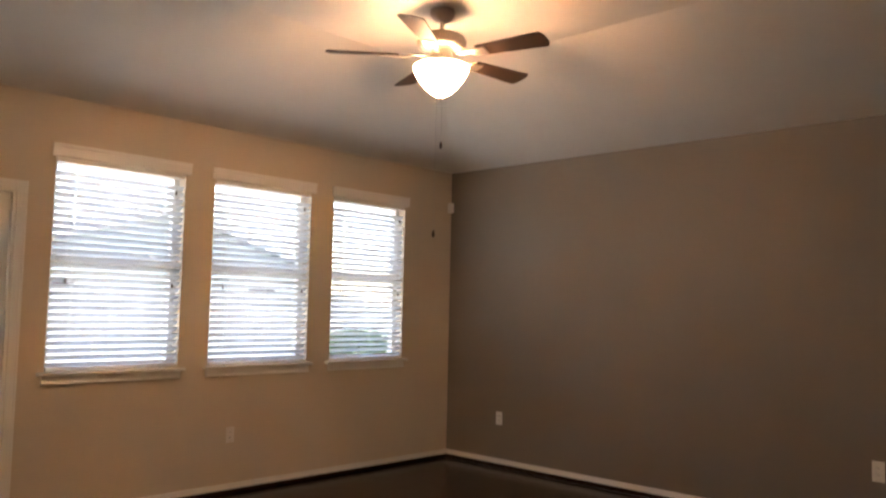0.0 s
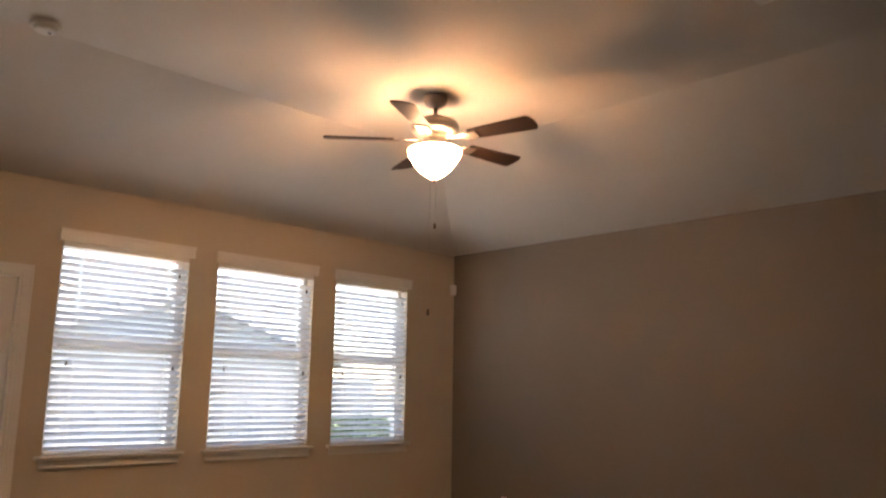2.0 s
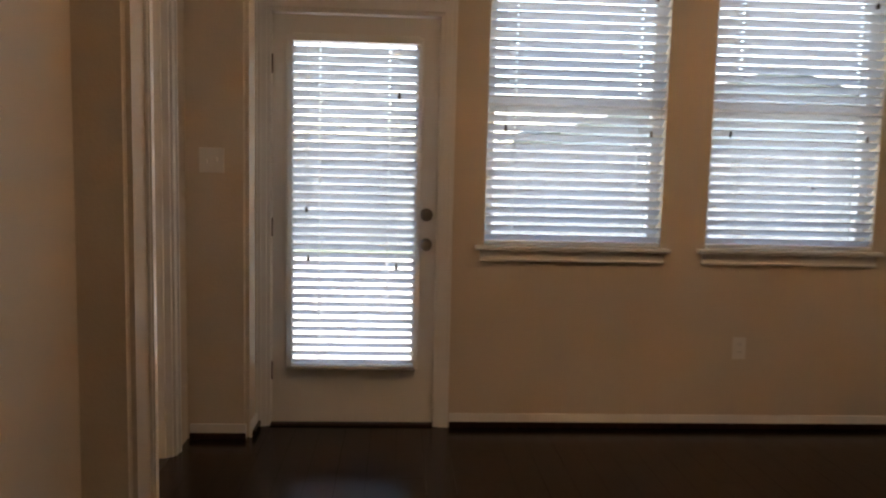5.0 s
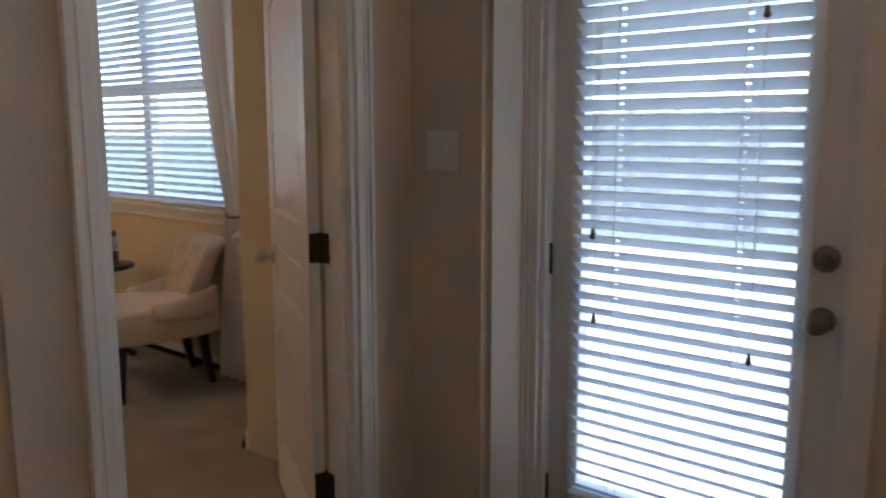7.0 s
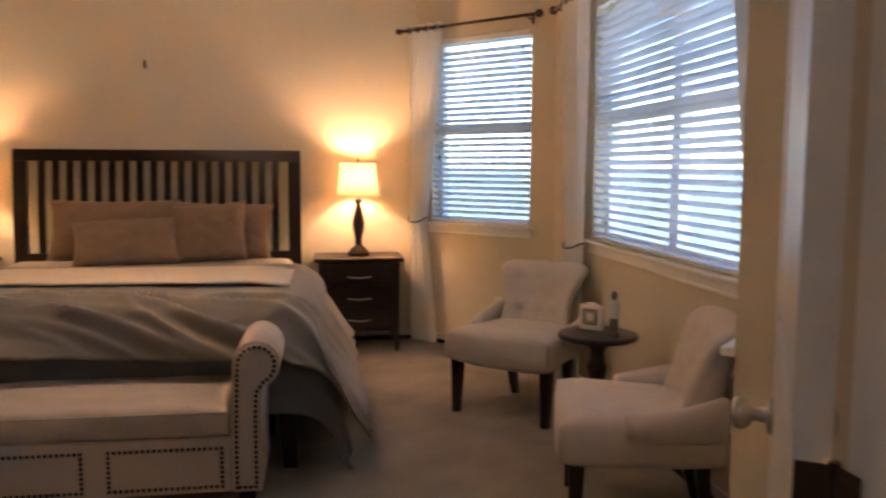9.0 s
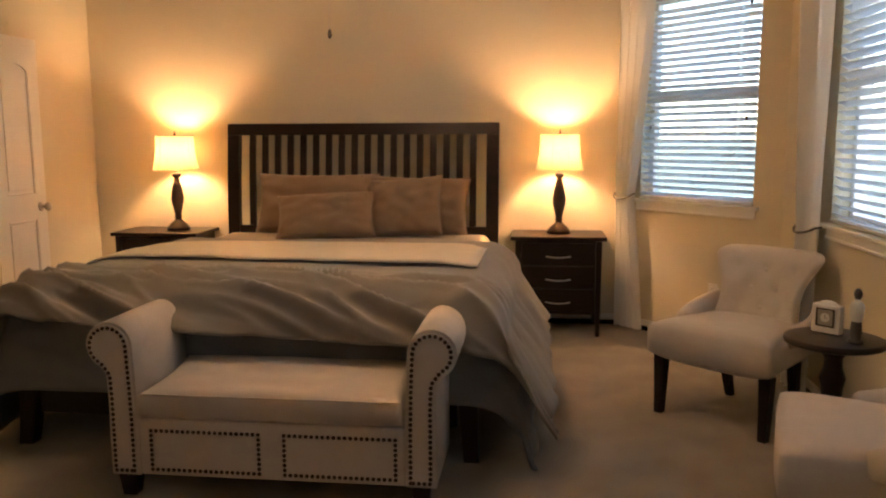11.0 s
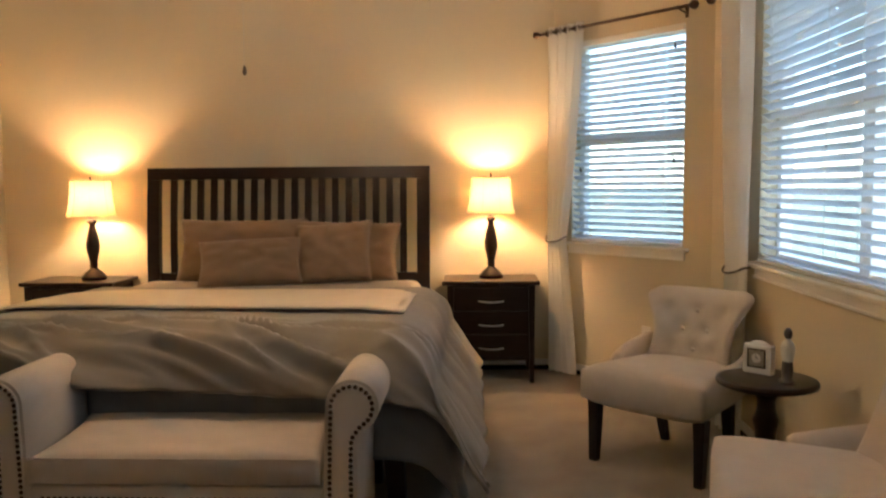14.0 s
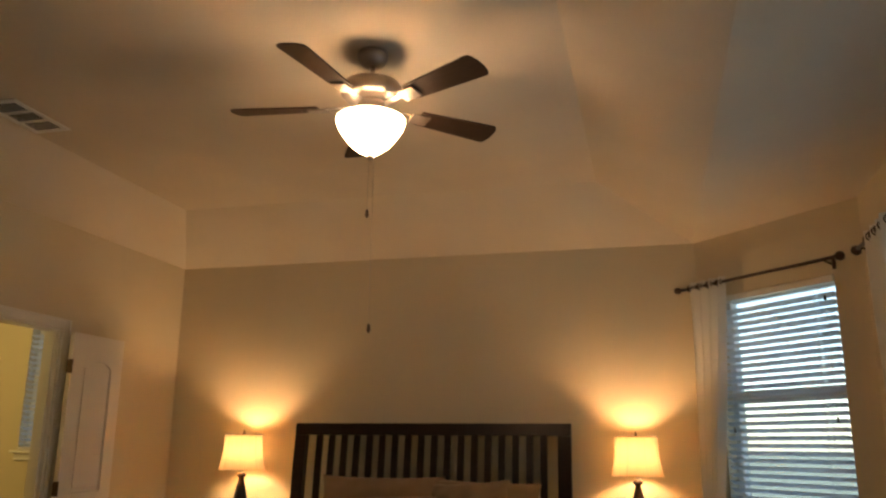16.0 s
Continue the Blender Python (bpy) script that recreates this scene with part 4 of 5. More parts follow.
def drape(t, name, mat, x0, x1, hw, top, side, foot, flare, wr, seed, label, nu=90, nv=110, bulge=0.0, slant=0.0):
    """A cover laid over the bed, hanging by side at both sides and by foot at the end."""
    rs = 0.19

    def fall(a, hang):
        if a <= 0:
            return 0.0, 0.0
        q = rs * math.pi / 2
        if a < q:
            th = a / rs
            return rs * math.sin(th), rs * (1 - math.cos(th))
        e = a - q
        return rs + flare * e, rs + e * (1 - 0.15 * flare)

    lx, ly = x1 - x0, 2 * hw
    sl = side + rs * (math.pi / 2 - 1)
    fl = foot + rs * (math.pi / 2 - 1)

    def fn(i, j):
        s = (2 * j - 1) * (hw + sl)
        tt = i * (lx + fl)
        a, b = max(0.0, abs(s) - hw), max(0.0, tt - lx) * (1 + slant * s)
        w1 = noise.noise((tt * 0.9 + s * 1.5 + seed, s * 1.1 - tt * 0.5, seed))
        w2 = noise.noise((tt * 2.2 + 3 + seed, (s + 0.45 * tt) * 4.5, seed * 2))
        w3 = noise.noise((tt * 5 + seed, s * 9, 7.0))
        a *= 1 + 0.12 * w1
        dy, dza = fall(a, side)
        dx, dzb = fall(b, foot)
        dy *= 0.72 if s < 0 else 1.0
        y = math.copysign(min(abs(s), hw) + dy, s)
        x = x0 + min(tt, lx) + dx
        dz = max(dza, dzb) + 0.35 * min(dza, dzb)
        k = min(1.0, (dza + 0.12) / 0.4)
        c, e = tt * 0.95 - s * 0.33, tt * 0.33 + s * 0.95
        w4 = noise.noise((c * 6.6 + 0.8 * w1 + seed, e * 0.9, 4.0))
        w5 = noise.noise((c * 13.0 + w1 + seed, e * 1.3, 9.0))
        ramp = min(1.0, max(0.0, (tt - 1.22 - 0.16 * j) / 0.3)) if wr > 0.01 else 0.6
        near = 1 - 0.75 * max(0.0, min(1.0, (b - 0.5 * fl) / (0.5 * fl)))
        ridge = (abs(w2) ** 0.8 - 0.25) * wr * (0.25 + 0.55 * ramp) + w1 * wr * (0.5 + 0.7 * ramp) + ((0.5 - abs(w4) ** 0.6) * wr * 5.6 + (0.4 - abs(w5) ** 0.7) * wr * 3.0) * ramp * near + w3 * wr * 0.15
        puff = bulge * (1 - (abs(s) / (hw + sl)) ** 4) * math.sin(math.pi * min(1, max(0, tt / (lx + fl))) ** 0.9)
        z = top - dz + ridge * (1 - 0.8 * min(1.0, dza / 0.25)) + puff
        fold = math.sin(tt * 11 + 3 * w1 + seed) * 0.016 * k * (1 if dza > 0.05 else 0) + w2 * 0.03 * k
        if dza > 0.02:
            y += math.copysign(fold, s)
        if dzb > 0.02:
            x += 0.006 * math.sin(s * 7 + seed) * min(1, dzb / 0.2) + ((0.5 - abs(w4) ** 0.6) * 2.6 + (0.4 - abs(w5) ** 0.7) * 1.6) * wr * ramp
        return (x, y, max(z, 0.012 + 0.02 * abs(w3)))
    bm = shell(fn, nu, nv)
    bmesh.ops.recalc_face_normals(bm, faces=bm.faces)
    ob = part(name, bm, mat, t, label, True)
    md = ob.modifiers.new("thickness", "SOLIDIFY")
    md.thickness, md.offset = 0.012, -1
    return ob


blk = thing("blanket", pose(0, BED_Y, 0), "dark grey blanket hanging below the duvet", "blanket")
drape(blk, "cloth", BLANKET, -5.0, -3.62, HW + 0.005, 0.68, 0.60, 0.42, 0.30, 0.006, 3.3, "")
dv = thing("duvet", pose(0, BED_Y, 0), "rumpled grey cotton duvet spread over the bed", "duvet")
drape(dv, "cover", DUVET, -5.22, -3.50, HW + 0.015, 0.724, 0.50, 0.165, 0.60, 0.021, 8.1, "", 150, 190, bulge=0.03, slant=0.14)


def throw():
    t = thing("folded_throw", pose(0, BED_Y, 0), "cream folded blanket laid across the duvet", "throw blanket")

    def fn(i, j):
        x = -4.95 + (0.82 + 0.16 * j) * i
        s = -1.12 + 2.12 * j
        a = max(0.0, -s - HW + 0.02)
        y = max(s, -HW + 0.02) - min(0.2, a)
        z = 0.776 - 0.9 * a ** 1.5 + 0.006 * noise.noise((x * 4, s * 3, 2.0)) - 0.03 * max(0, abs(s) - 0.8) * 3 * (1 if s > 0 else 0.4) - 0.035 * (1 - i) ** 2
        return (x + 0.03 * math.sin(s * 1.3) - 0.05 * s, y, z)
    ob = part("cloth", shell(fn, 16, 40), THROW, t, smooth=True)
    md = ob.modifiers.new("thickness", "SOLIDIFY")
    md.thickness, md.offset = 0.012, 0


throw()


def pillow(x, y, z, w, h, d, lean, turn, roll, label, seed):
    m = pose(x, y, z, 0, 0, turn) @ pose(0, 0, 0, 0, -lean, 0) @ pose(0, 0, 0, 0, 0, 0)
    t = thing("pillow", m @ pose(0, 0, 0, roll, 0, 0), label, "pillow", "pillows on the bed")
    bm = cushion(w, h, d, 2.6, 34, 28, 0.022, seed, 0.05, 0.075)
    for v in bm.verts:
        r = math.hypot(v.co.x / w, v.co.y / h)
        crease = noise.noise((9 * v.co.x / w + seed, 9 * v.co.y / h, seed)) * max(0.0, r - 0.25)
        v.co.z += 0.03 * crease if v.co.z > d / 2 else 0.0
    bmesh.ops.transform(bm, matrix=Matrix.Translation((0, 0, h / 2)) @ Euler((radians(90), 0, radians(90))).to_matrix().to_4x4() @ Matrix.Translation((0, 0, -d / 2)), verts=bm.verts)
    case = part("pillow_case", bm, PILLOW, t, smooth=True)
    rim = []
    for k in range(65):
        a = 4 * k / 64
        side, q = int(a) % 4, a - int(a)
        u, v = ((2 * q - 1, -1), (1, 2 * q - 1), (1 - 2 * q, 1), (-1, 1 - 2 * q))[side]
        rim.append((0.0, w / 2 * u * (1 - 0.075 * (1 - v * v) * abs(u) ** 6), h / 2 + h / 2 * v * (1 - 0.075 * (1 - u * u) * abs(v) ** 6)))
    part("seam", tube(rim, 0.005, 6), PILLOW, case, smooth=True)


pillow(-5.76, BED_Y - 0.30, 0.704, 0.90, 0.44, 0.20, 18, 0, 0, "large taupe pillow leaning on the headboard", 1.0)
pillow(-5.76, BED_Y + 0.40, 0.704, 0.80, 0.42, 0.20, 18, 0, -2, "large taupe pillow leaning on the headboard", 2.0)
pillow(-5.42, BED_Y - 0.135, 0.704, 0.68, 0.35, 0.20, 34, 7, 3, "taupe pillow propped in front, slightly tilted", 5.0)
pillow(-5.56, BED_Y + 0.385, 0.704, 0.53, 0.43, 0.18, 22, -8, 5, "square taupe pillow propped in front", 7.0)

# ---- nightstands and lamps ----


def nightstand(x, y):
    t = thing("nightstand", pose(x, y, 0), "espresso three-drawer nightstand beside the bed", "nightstand", "nightstands")
    part("top", boxed(-0.215, 0.225, -0.33, 0.33, 0.672, 0.70, bevel=0.007), DARKWOOD, t)
    part("body", boxed(-0.20, 0.19, -0.295, 0.295, 0.15, 0.671), DARKWOOD, t)
    for s in (-1, 1):
        for fx in (-0.175, 0.185):
            lg = taper(bmesh.new(), 0.015, 0.021, (0, 0), 0, 0.1495 if fx < 0 else 0.67, (fx if fx < 0 else 0.192, s * 0.276))
            part("leg", lg, DARKWOOD, t)
    for k in range(3):
        z = 0.18 + 0.161 * k
        d = part("drawer", boxed(0.1905, 0.206, -0.252, 0.252, z, z + 0.152, bevel=0.004), DARKWOOD, t)
        pts = [(0.2065 + 0.022 * math.sin(math.pi * i / 10), -0.085 + 0.17 * i / 10, z + 0.06 - 0.006 * math.sin(math.pi * i / 10)) for i in range(11)]
        bm = tube(pts, 0.0055, 8)
        part("handle", bm, NICKEL, d, "curved brushed nickel pull", True)
    return t


nightstand(-5.90, 6.645)
nightstand(-5.90, 3.71)


def table_lamp(x, y, z):
    t = thing("table_lamp", pose(x, y, z), "lit table lamp with turned dark base and ivory shade", "table lamp", "bedside lamps")
    part("base", lathe([(0.085, 0.001), (0.085, 0.02), (0.075, 0.03), (0.06, 0.05), (0.035, 0.07), (0.022, 0.085), (0.03, 0.1), (0.024, 0.112), (0.031, 0.15), (0.045, 0.21), (0.048, 0.25),
                        (0.038, 0.31), (0.023, 0.37), (0.019, 0.395), (0.034, 0.405), (0.032, 0.42), (0.02, 0.432)], 28), DARKWOOD, t, smooth=True)
    part("neck", lathe([(0.017, 0.4325), (0.017, 0.46), (0.01, 0.47), (0.01, 0.52)], 16), NICKEL, t, smooth=True)
    part("bulb", lathe([(0.012, 0.521), (0.018, 0.535), (0.026, 0.55), (0.014, 0.56)], 14), BULB, t, smooth=True)
    part("harp", tube([(0, 0.045 * math.sin(math.pi * i / 12) * 1.2, 0.46 + 0.25 * i / 12) if i <= 12 else 0 for i in range(13)], 0.002, 6), NICKEL, t)
    n, rings = 40, []
    bm = bmesh.new()
    for k in range(9):
        v = k / 8
        r = 0.166 - 0.030 * v - 0.010 * math.sin(math.pi * v)
        rings.append([bm.verts.new((r * math.cos(2 * math.pi * i / n), r * math.sin(2 * math.pi * i / n), 0.452 + 0.25 * v)) for i in range(n)])
    for a, b in zip(rings, rings[1:]):
        for i in range(n):
            bm.faces.new((a[i], a[(i + 1) % n], b[(i + 1) % n], b[i]))
    sh = part("shade", bm, SHADE, t, "ivory fabric bell shade", True)
    for z0, r in ((0.452, 0.167), (0.702, 0.137)):
        ring = [(r * math.cos(2 * math.pi * i / 40), r * math.sin(2 * math.pi * i / 40), z0) for i in range(41)]
        part("shade_trim", tube(ring, 0.003, 6), SHADEBAND if z0 < 0.6 else BRONZE, sh)
    for q in range(8):
        a = 2 * math.pi * (q + 0.5) / 8
        pts = []
        for k in range(7):
            v = k / 6
            r = 0.1675 - 0.030 * v - 0.010 * math.sin(math.pi * v)
            pts.append((r * math.cos(a), r * math.sin(a), 0.454 + 0.246 * v))
        part("shade_seam", tube(pts, 0.0018, 5), SHADEBAND, sh)
    part("spider", boxed(-0.134, 0.134, -0.0015, 0.0015, 0.699, 0.702), NICKEL, t)
    part("finial", lathe([(0.004, 0.70), (0.009, 0.71), (0.006, 0.725), (0.002, 0.735)], 12), BRONZE, t, smooth=True)


table_lamp(*LAMP_R, 0.70)
table_lamp(*LAMP_L, 0.70)

# ---- bench ----


def bench():
    t = thing("storage_bench", pose(-3.18, 5.505, 0), "ivory upholstered bench with rolled arms and nailhead trim", "bench")
    hl, d0, d1 = 0.635, -0.235, 0.235
    part("base", boxed(d0 + 0.01, d1 - 0.012, -hl + 0.118, hl - 0.118, 0.09, 0.315, bevel=0.01), LINEN, t)
    bm = cushion(0.47, 2 * (hl - 0.125), 0.115, 10.0, 20, 40, 0.006, 4.0, 0.72)
    for v in bm.verts:
        if v.co.z > 0.06:
            v.co.z += 0.028 * (0.235 - v.co.x) / 0.47
    part("seat_cushion", bm, LINEN, t, smooth=True, m=pose(0.006, 0, 0.3155))
    part("seat_piping", tube([(0.238, -hl + 0.13 + 2 * (hl - 0.13) * i / 20, 0.418) for i in range(21)], 0.004, 6), LINEN, t, smooth=True)
    cx, cz, r = 0.044, 0.600, 0.092

    def outline(inset=0.0):
        """The scrolled arm in (out, up): out grows away from the seat."""
        pts = [(-0.058 + inset, 0.09 + inset)]
        rr = r - inset
        for i in range(7):
            q = i / 6
            pts.append((-0.058 + inset + 0.010 * q ** 2, 0.2 + (cz - 0.2) * q))
        for i in range(17):
            a = math.radians(172 - 237 * i / 16)
            pts.append((cx + rr * math.cos(a), cz + rr * math.sin(a)))
        pts += [(0.062 - inset, 0.49), (0.058 - inset, 0.40), (0.058 - inset, 0.09 + inset)]
        return pts
    for s in (-1, 1):
        o = [(s * (p[0] + hl - 0.06), p[1]) for p in outline()]
        bm = prism(o, d0, d1, 0.012)
        bmesh.ops.transform(bm, matrix=Matrix.Rotation(radians(90), 4, "Z"), verts=bm.verts)
        for v in bm.verts:
            v.co.x = -v.co.x
        bmesh.ops.recalc_face_normals(bm, faces=bm.faces)
        ob = part("arm", bm, LINEN, t)
        for f in ob.data.polygons:
            f.use_smooth = abs(f.normal.x) < 0.5
    lg_me = mesh_of("bench_leg", taper(bmesh.new(), 0.026, 0.036, (0, 0), 0, 0.0895), DARKWOOD)
    for sx in (d0 + 0.05, d1 - 0.05):
        for sy in (-hl + 0.06, hl - 0.06):
            part("leg", lg_me, None, t, m=pose(sx, sy, 0))
    nail = mesh_of("nailhead", lathe([(0.0082, 0), (0.0074, 0.0022), (0.0042, 0.0042), (0.001, 0.005)], 8), NAIL, True)
    spots = []
    for s in (-1, 1):
        line = [Vector((s * (p[0] + hl - 0.06), p[1])) for p in outline(0.021)]
        line.append(line[0])
        left = 0.0
        for a, b in zip(line, line[1:]):
            seg = (b - a).length
            while left < seg:
                q = a + (b - a) * (left / seg)
                spots.append((q.x, q.y))
                left += 0.0205
            left -= seg
    for y0, y1 in ((-0.47, -0.045), (0.055, 0.48)):
        z0, z1 = 0.115, 0.27
        n = 20
        for i in range(n + 1):
            y = y0 + (y1 - y0) * i / n
            spots += [(y, z0), (y, z1)]
        for i in range(1, 8):
            z = z0 + (z1 - z0) * i / 8
            spots += [(y0, z), (y1, z)]
    for y, z in spots:
        x = d1 if abs(y) > hl - 0.12 else d1 - 0.012
        part("nailhead", nail, None, t, m=pose(x + 0.0003, y, z, 0, 90, 0))


bench()

# ---- slipper chairs, table and its things ----


def slipper_chair(m, label):
    """An armless tufted chair with winged sides; it faces +y, its front legs at y = 0.27."""
    t = thing("accent_chair", m, label, "chair", "bedroom accent chairs")
    bm = cushion(0.64, 0.60, 0.20, 5.0, 26, 26, 0.0, 0.0, 0.55)
    for v in bm.verts:
        k = (v.co.y + 0.30) / 0.60
        v.co.x *= 0.80 + 0.20 * min(1, max(0, k)) ** 0.8
        v.co.y += 0.03 * (1 - (v.co.x / 0.32) ** 2) * max(0, k)
        if v.co.z > 0.1:
            v.co.z += 0.02 * k
    part("seat", bm, LINEN, t, smooth=True, m=pose(0, 0.03, 0.275))
    tufts = [(x, z) for r, z in enumerate((0.17, 0.265, 0.36)) for x in ((-0.11 - 0.02 * r, 0, 0.11 + 0.02 * r) if r % 2 == 0 else (-0.065, 0.065))]

    def half(z):
        """Half width of the back at height z above its foot."""
        q = z / 0.465
        return (0.262 - 0.058 * math.sin(math.pi * min(1, q * 1.08)) ** 1.2 + 0.09 * max(0, q - 0.6) ** 1.2) * (1 - 0.22 * max(0, (q - 0.86) / 0.14) ** 3)

    def back(front):
        def fn(i, j):
            z = 0.465 * j
            u = 2 * i - 1
            x = u * half(z)
            y = -0.02 - 0.12 * (z / 0.5) - 0.05 * max(0, z / 0.5 - 0.7) + 0.10 * abs(u) ** 3 * (1 - 0.55 * z / 0.5)
            edge = 1 - max(abs(u) ** 8, (abs(2 * j - 1)) ** 10)
            th = 0.085 * max(0.0, edge) ** 0.5 + 0.012
            if front:
                y += th * 0.6
                for tx, tz in tufts:
                    r2 = ((x - tx) ** 2 + (z - tz) ** 2) / 0.0016
                    y -= 0.022 * math.exp(-r2)
            else:
                y -= th * 0.6
            roll = max(0, j - 0.86) / 0.14
            y -= 0.03 * roll ** 2
            return (x, y, z)
        return fn
    bm = bmesh.new()
    shell(back(True), 40, 40, bm)
    shell(back(False), 40, 40, bm)
    bmesh.ops.bridge_loops(bm, edges=[e for e in bm.edges if e.is_boundary])
    bmesh.ops.recalc_face_normals(bm, faces=bm.faces)
    bk = part("backrest", bm, LINEN, t, "tufted flared backrest", True, pose(0, -0.16, 0.345))
    btn = mesh_of("tuft_button", lathe([(0.002, -0.004), (0.011, -0.001), (0.011, 0.003), (0.003, 0.007)], 10), LINEN, True)
    for tx, tz in tufts:
        y = -0.02 - 0.12 * (tz / 0.5) - 0.05 * max(0, tz / 0.5 - 0.7) + 0.097 * 0.6 - 0.022
        part("tuft_button", btn, None, bk, m=pose(tx, y + 0.002, tz, -72))
    for s in (-1, 1):
        def fn(i, j, s=s):
            a = 2 * math.pi * j
            y = -0.26 + 0.36 * i
            hgt = 0.06 * (1 - i) ** 1.6 + 0.115 - 0.02 * i * i
            rad = 0.04
            end = 1 if 0.02 < i < 0.98 else 0.3
            cz = 0.40
            return (s * (0.262 + 0.035 * math.sin(math.pi * i) + 0.012 * i + rad * end * math.cos(a)), y, cz + (hgt / 2) + hgt / 2 * math.sin(a) * (end * 0.3 + 0.7))
        bm = shell(fn, 18, 16)
        bmesh.ops.remove_doubles(bm, verts=bm.verts, dist=1e-5)
        bmesh.ops.holes_fill(bm, edges=[e for e in bm.edges if e.is_boundary])
        bmesh.ops.recalc_face_normals(bm, faces=bm.faces)
        part("side_wing", bm, LINEN, t, smooth=True)
    for s in (-1, 1):
        part("front_leg", taper(bmesh.new(), 0.019, 0.028, (0, 0.01), 0, 0.30, (s * 0.275, 0.265)), DARKWOOD, t, "dark tapered wooden leg")
        part("back_leg", taper(bmesh.new(), 0.018, 0.027, (s * -0.01, -0.05), 0, 0.30, (s * 0.185, -0.19)), DARKWOOD, t, "dark splayed wooden leg")
    return t


def facing(front, ang):
    """The pose of a chair whose front edge's middle is at front and which faces the angle ang."""
    f = Vector((math.cos(radians(ang)), math.sin(radians(ang))))
    return pose(front[0] - 0.275 * f.x, front[1] - 0.275 * f.y, 0, 0, 0, ang - 90)


slipper_chair(facing((-3.985, 7.325), -42), "ivory tufted slipper chair with dark legs beside the window")
slipper_chair(facing((-2.79, 7.35), -106), "ivory tufted slipper chair with dark legs by the bedroom door")


def side_table(x, y):
    t = thing("side_table", pose(x, y, 0), "round espresso pedestal side table between two chairs", "side table")
    part("tabletop", lathe([(0.172, 0.556), (0.187, 0.562), (0.191, 0.572), (0.187, 0.582), (0.177, 0.585)], 40), DARKWOOD, t, smooth=True)
    part("pedestal", lathe([(0.06, 0.115), (0.048, 0.14), (0.04, 0.2), (0.036, 0.3), (0.042, 0.38), (0.05, 0.42), (0.036, 0.46), (0.034, 0.5), (0.06, 0.54), (0.075, 0.5555)], 24), DARKWOOD, t, smooth=True)
    for k in range(3):
        a = radians(120 * k + 30)
        pts = [(math.cos(a) * (0.03 + 0.16 * i / 6), math.sin(a) * (0.03 + 0.16 * i / 6), 0.14 - 0.118 * (i / 6) ** 0.6) for i in range(7)]
        part("foot", tube(pts, 0.02, 8), DARKWOOD, t, smooth=True)


TABLE = (-3.43, 7.677)
side_table(*TABLE)


def mantel_clock(m):
    t = thing("table_clock", m, "small white square table clock with a framed dial", "clock")
    bm = boxed(-0.062, 0.062, -0.022, 0.022, 0.001, 0.125, bevel=0.006)
    bmesh.ops.create_uvsphere(bm, u_segments=16, v_segments=8, radius=0.05, matrix=Matrix.Translation((0, 0, 0.115)) @ Matrix.Diagonal((1, 0.42, 0.55, 1)))
    part("case", bm, MARBLE, t, smooth=False)
    fr = bmesh.new()
    for a, b, c, d in ((-0.04, 0.04, 0.03, 0.036), (-0.04, 0.04, 0.104, 0.11), (-0.04, -0.034, 0.036, 0.104), (0.034, 0.04, 0.036, 0.104)):
        box(fr, a, b, -0.027, -0.0225, c, d, 0.001)
    part("dial_frame", fr, BRONZE, t)
    dial = part("dial", boxed(-0.0335, 0.0335, -0.0245, -0.0225, 0.0365, 0.1035), CLOCKFACE, t, "silvered square dial")
    part("dial_disc", lathe([(0.02, 0), (0.02, 0.001)], 24), MARBLE, dial, m=pose(0, -0.0247, 0.07, 90))
    part("pointer", boxed(-0.001, 0.001, -0.0275, -0.0262, 0.07, 0.084), DARK_AND_HOLE_SHADE, dial)
    part("pointer", boxed(0.0, 0.011, -0.0275, -0.0262, 0.069, 0.071), DARK_AND_HOLE_SHADE, dial)


mantel_clock(pose(TABLE[0] - 0.075, TABLE[1] - 0.005, 0.585, 0, 0, 44) @ Matrix.Scale(0.94, 4))
fig = lathe([(0.035, 0.0), (0.035, 0.012), (0.022, 0.014), (0.026, 0.05), (0.022, 0.085), (0.03, 0.11), (0.032, 0.14), (0.024, 0.158), (0.011, 0.166), (0.012, 0.172), (0.019, 0.185), (0.018, 0.2), (0.008, 0.212)], 18)
for v in fig.verts:
    v.co.y *= 0.8
for f in fig.faces:
    h = f.calc_center_median().z
    f.material_index = 1 if h < 0.095 or h > 0.178 else 0
tagged(part("figurine", fig, FIGURE, smooth=True, m=pose(TABLE[0] + 0.085, TABLE[1] + 0.045, 0.5855)), "small light and dark carved figurine on the side table", "figurine")
bpy.data.objects["figurine"].data.materials.append(FIGDARK)

# ---- curtains ----


def rod(m, u0, u1, z, label):
    t = thing("curtain_rod", m, label, "curtain rod", "bay curtain rods")
    part("pole", tube([(u0, -0.085, z), (u1, -0.085, z)], 0.011, 12), BRONZE, t, smooth=True)
    for u, s in ((u0, -1), (u1, 1)):
        bm = lathe([(0.008, 0), (0.014, 0.006), (0.014, 0.012), (0.024, 0.024), (0.029, 0.04), (0.024, 0.056), (0.008, 0.068)], 16)
        part("finial", bm, BRONZE, t, smooth=True, m=pose(u, -0.085, z, 0, 90 * s, 0))
    for u in (u0 + 0.06, u1 - 0.06):
        bm = tube([(u, -0.001, z - 0.02), (u, -0.03, z - 0.022), (u, -0.085, z - 0.012)], 0.006, 8)
        box(bm, u - 0.012, u + 0.012, -0.006, -0.0005, z - 0.05, z + 0.01, 0.002)
        part("bracket", bm, BRONZE, t)


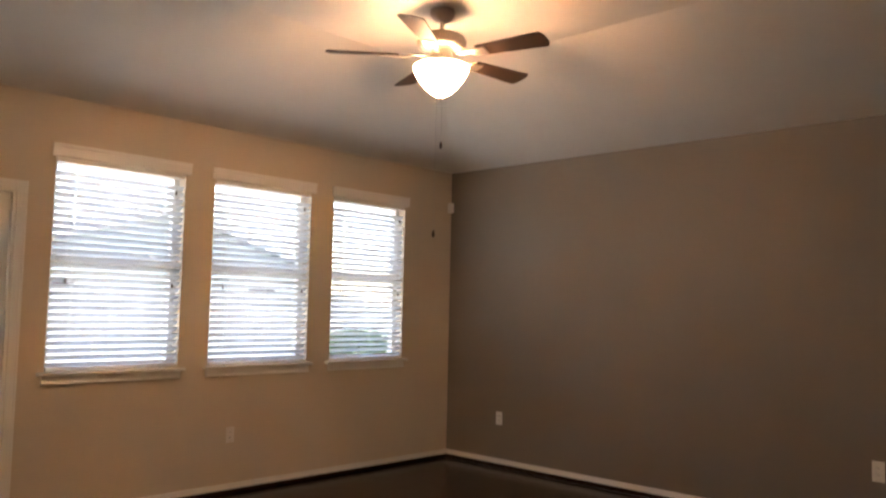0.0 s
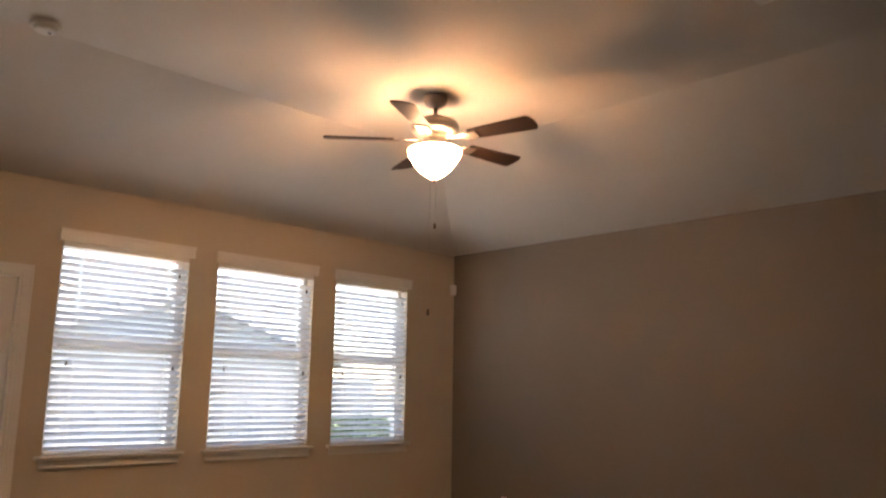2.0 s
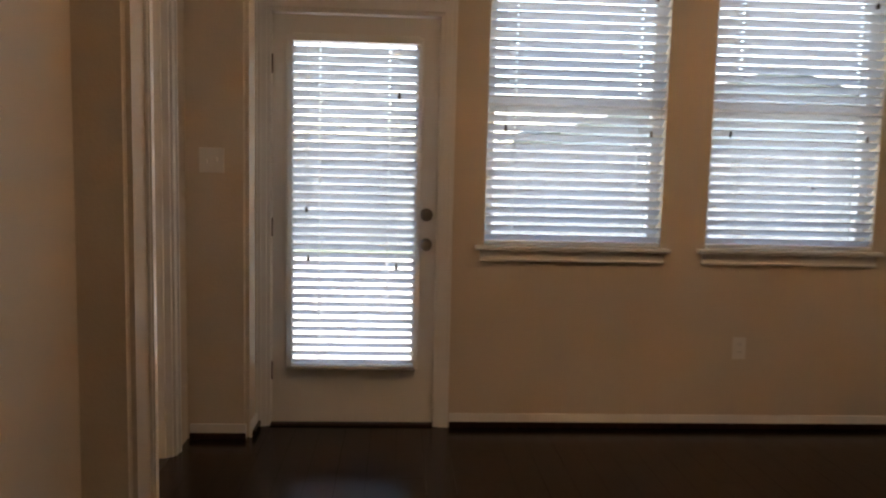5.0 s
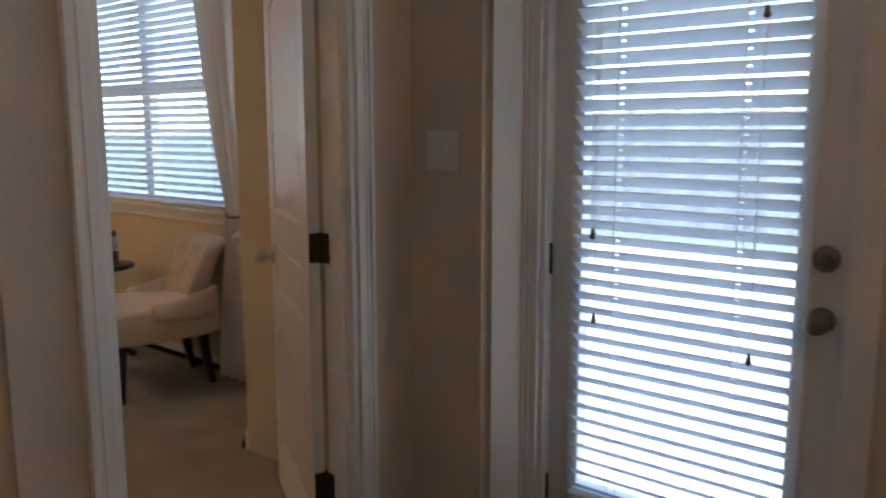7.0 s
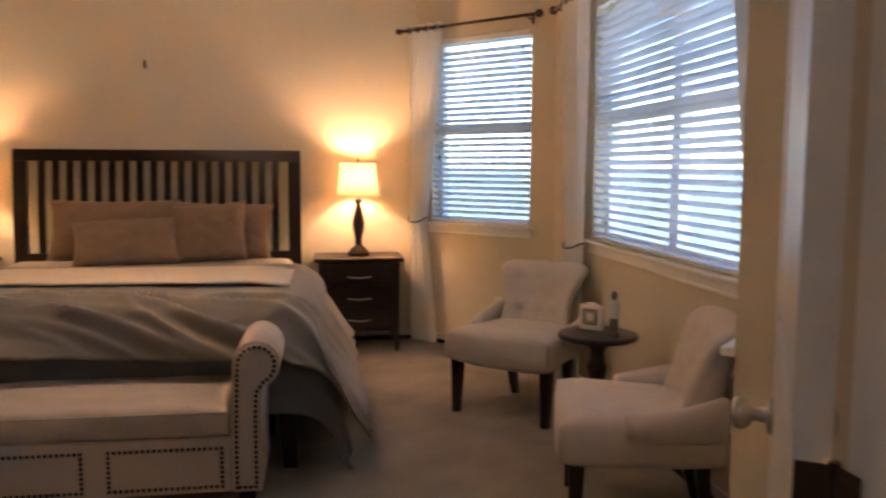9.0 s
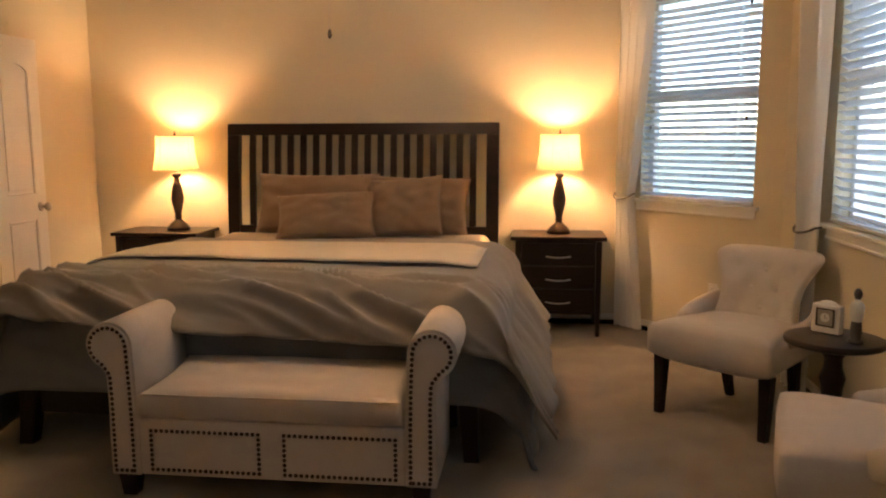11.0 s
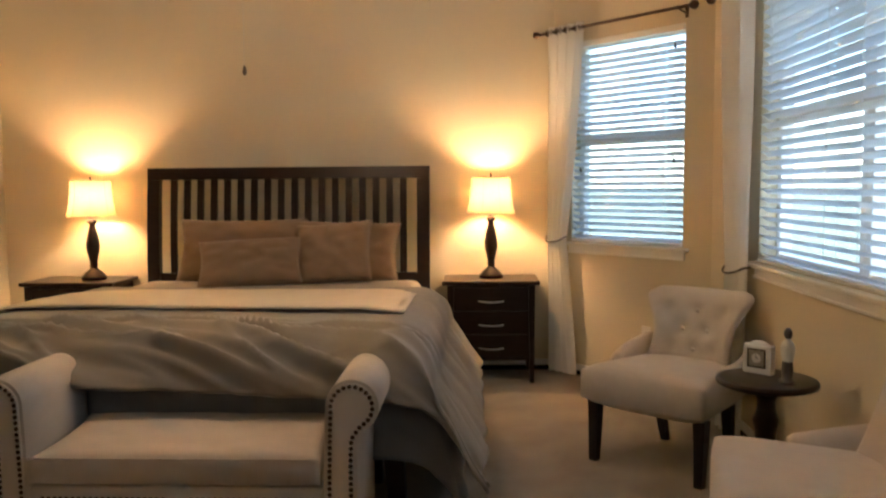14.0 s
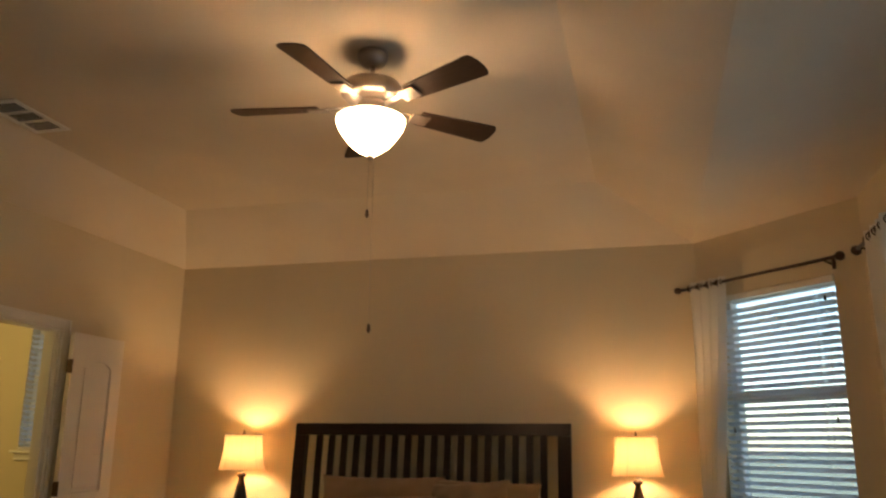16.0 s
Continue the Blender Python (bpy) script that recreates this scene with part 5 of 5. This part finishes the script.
def curtain(m, u_top, w_top, u_tie, w_tie, u_bot, w_bot, z_rod, z_tie, label, folds=4, seed=0.0):
    """A curtain pulled together by a tieback; u: the middle along the wall, w: the width."""
    t = thing("curtain", m, label, "curtain", "bay curtains")
    z_top = z_rod + 0.035

    def fn(i, j):
        v = 1 - j
        z = 0.015 + (z_top - 0.015) * v
        if z > z_tie:
            q = (z - z_tie) / (z_top - z_tie)
            k = q ** 0.75
            c, w = u_tie + (u_top - u_tie) * k, w_tie + (w_top - w_tie) * k
        else:
            q = 1 - z / z_tie
            k = q ** 0.8
            c, w = u_tie + (u_bot - u_tie) * k, w_tie + (w_bot - w_tie) * k
        a = 2 * math.pi * folds * i + 0.7 * math.sin(3 * v + seed) + seed
        depth = 0.034 * (0.75 + 0.5 * noise.noise((4 * i, 3 * v, seed))) * (1 + 0.35 * (w_top / max(w, 0.05) - 1) * 0.5)
        return (c + w * (i - 0.5) + 0.006 * math.sin(2 * a), -0.085 + depth * math.sin(a), z)
    ob = part("panel", shell(fn, 90, 50), CURTAIN, t, smooth=True)
    for k in range(folds * 2):
        i = (k + 0.5) / (2 * folds)
        u = u_top + w_top * (i - 0.5)
        ring = [(u, -0.085 + 0.02 * math.cos(2 * math.pi * q / 14), z_rod + 0.02 * math.sin(2 * math.pi * q / 14)) for q in range(15)]
        part("grommet", tube(ring, 0.004, 6), BRONZE, t, "bronze curtain grommet")
    loop = [(u_tie + (w_tie / 2 + 0.015) * math.cos(a), -0.085 - 0.055 * math.sin(a) if math.sin(a) > 0 else -0.085 - 0.06 * math.sin(a), z_tie + 0.02 - 0.035 * max(0, math.sin(a)))
            for a in [2 * math.pi * q / 24 for q in range(25)]]
    part("tieback", tube(loop, 0.006, 8), CORD, t, "dark grey rope tieback", True)


rod(MA, -0.06, 1.13, 2.405, "oil-rubbed bronze curtain rod over the bay window")
curtain(MA, 0.16, 0.33, 0.09, 0.13, 0.14, 0.25, 2.405, 0.96, "white grommet curtain tied back beside the bay window", seed=1.0)
rod(MB, 0.24, 2.92, 2.385, "oil-rubbed bronze curtain rod over the wide window")
curtain(MB, 0.64, 0.45, 0.72, 0.22, 0.62, 0.28, 2.385, 0.90, "white grommet curtain tied back beside the wide window", seed=2.0)
curtain(MB, 2.71, 0.40, 2.90, 0.15, 2.85, 0.34, 2.385, 0.95, "white grommet curtain tied back beside the wide window", seed=3.0)

# ---- wooden floor planks ----
PLANKS = bpy.data.objects["subfloor_living"]
PW = 0.127
plank_me = mesh_of("floor_plank", boxed(-PW / 2 + 0.0003, PW / 2 - 0.0003, -0.7494, 0.7494, -0.012, 0.0, bevel=0.0005, seg=1), PLANK)
rp = random.Random(5)
count = 0
bm = bmesh.new()
for i in range(int(5.1 / PW) + 1):
    x = -0.30 + PW * i
    y = 2.3 + rp.random() * 1.4 - 0.75
    if x < 4.75:
        box(bm, x - PW / 2 + 0.001, x + PW / 2 - 0.001, -1.2, y - 0.751, -0.012, 0.0)
    while y < 8.2 and count < 300:
        y0, y1 = y - 0.75, y + 0.75
        if y0 < 7.28:
            hi = min(y1, 7.45)
            if hi - y0 > 0.05 and x < 4.75:
                s = (hi - y0) / 1.5
                part("plank", plank_me, None, PLANKS, m=Matrix.LocRotScale((x, (y0 + hi) / 2, 0), None, (1, s, 1)))
                count += 1
        y += 1.5
for i in range(26):
    x = -0.30 - PW * (i + 1)
    box(bm, x - PW / 2 + 0.001, x + PW / 2 - 0.001, -1.2, 4.2 if x > -1.28 else 2.8, -0.012, 0.0)
tagged(part("planks_behind", bm, PLANK, PLANKS), kind="stuff")
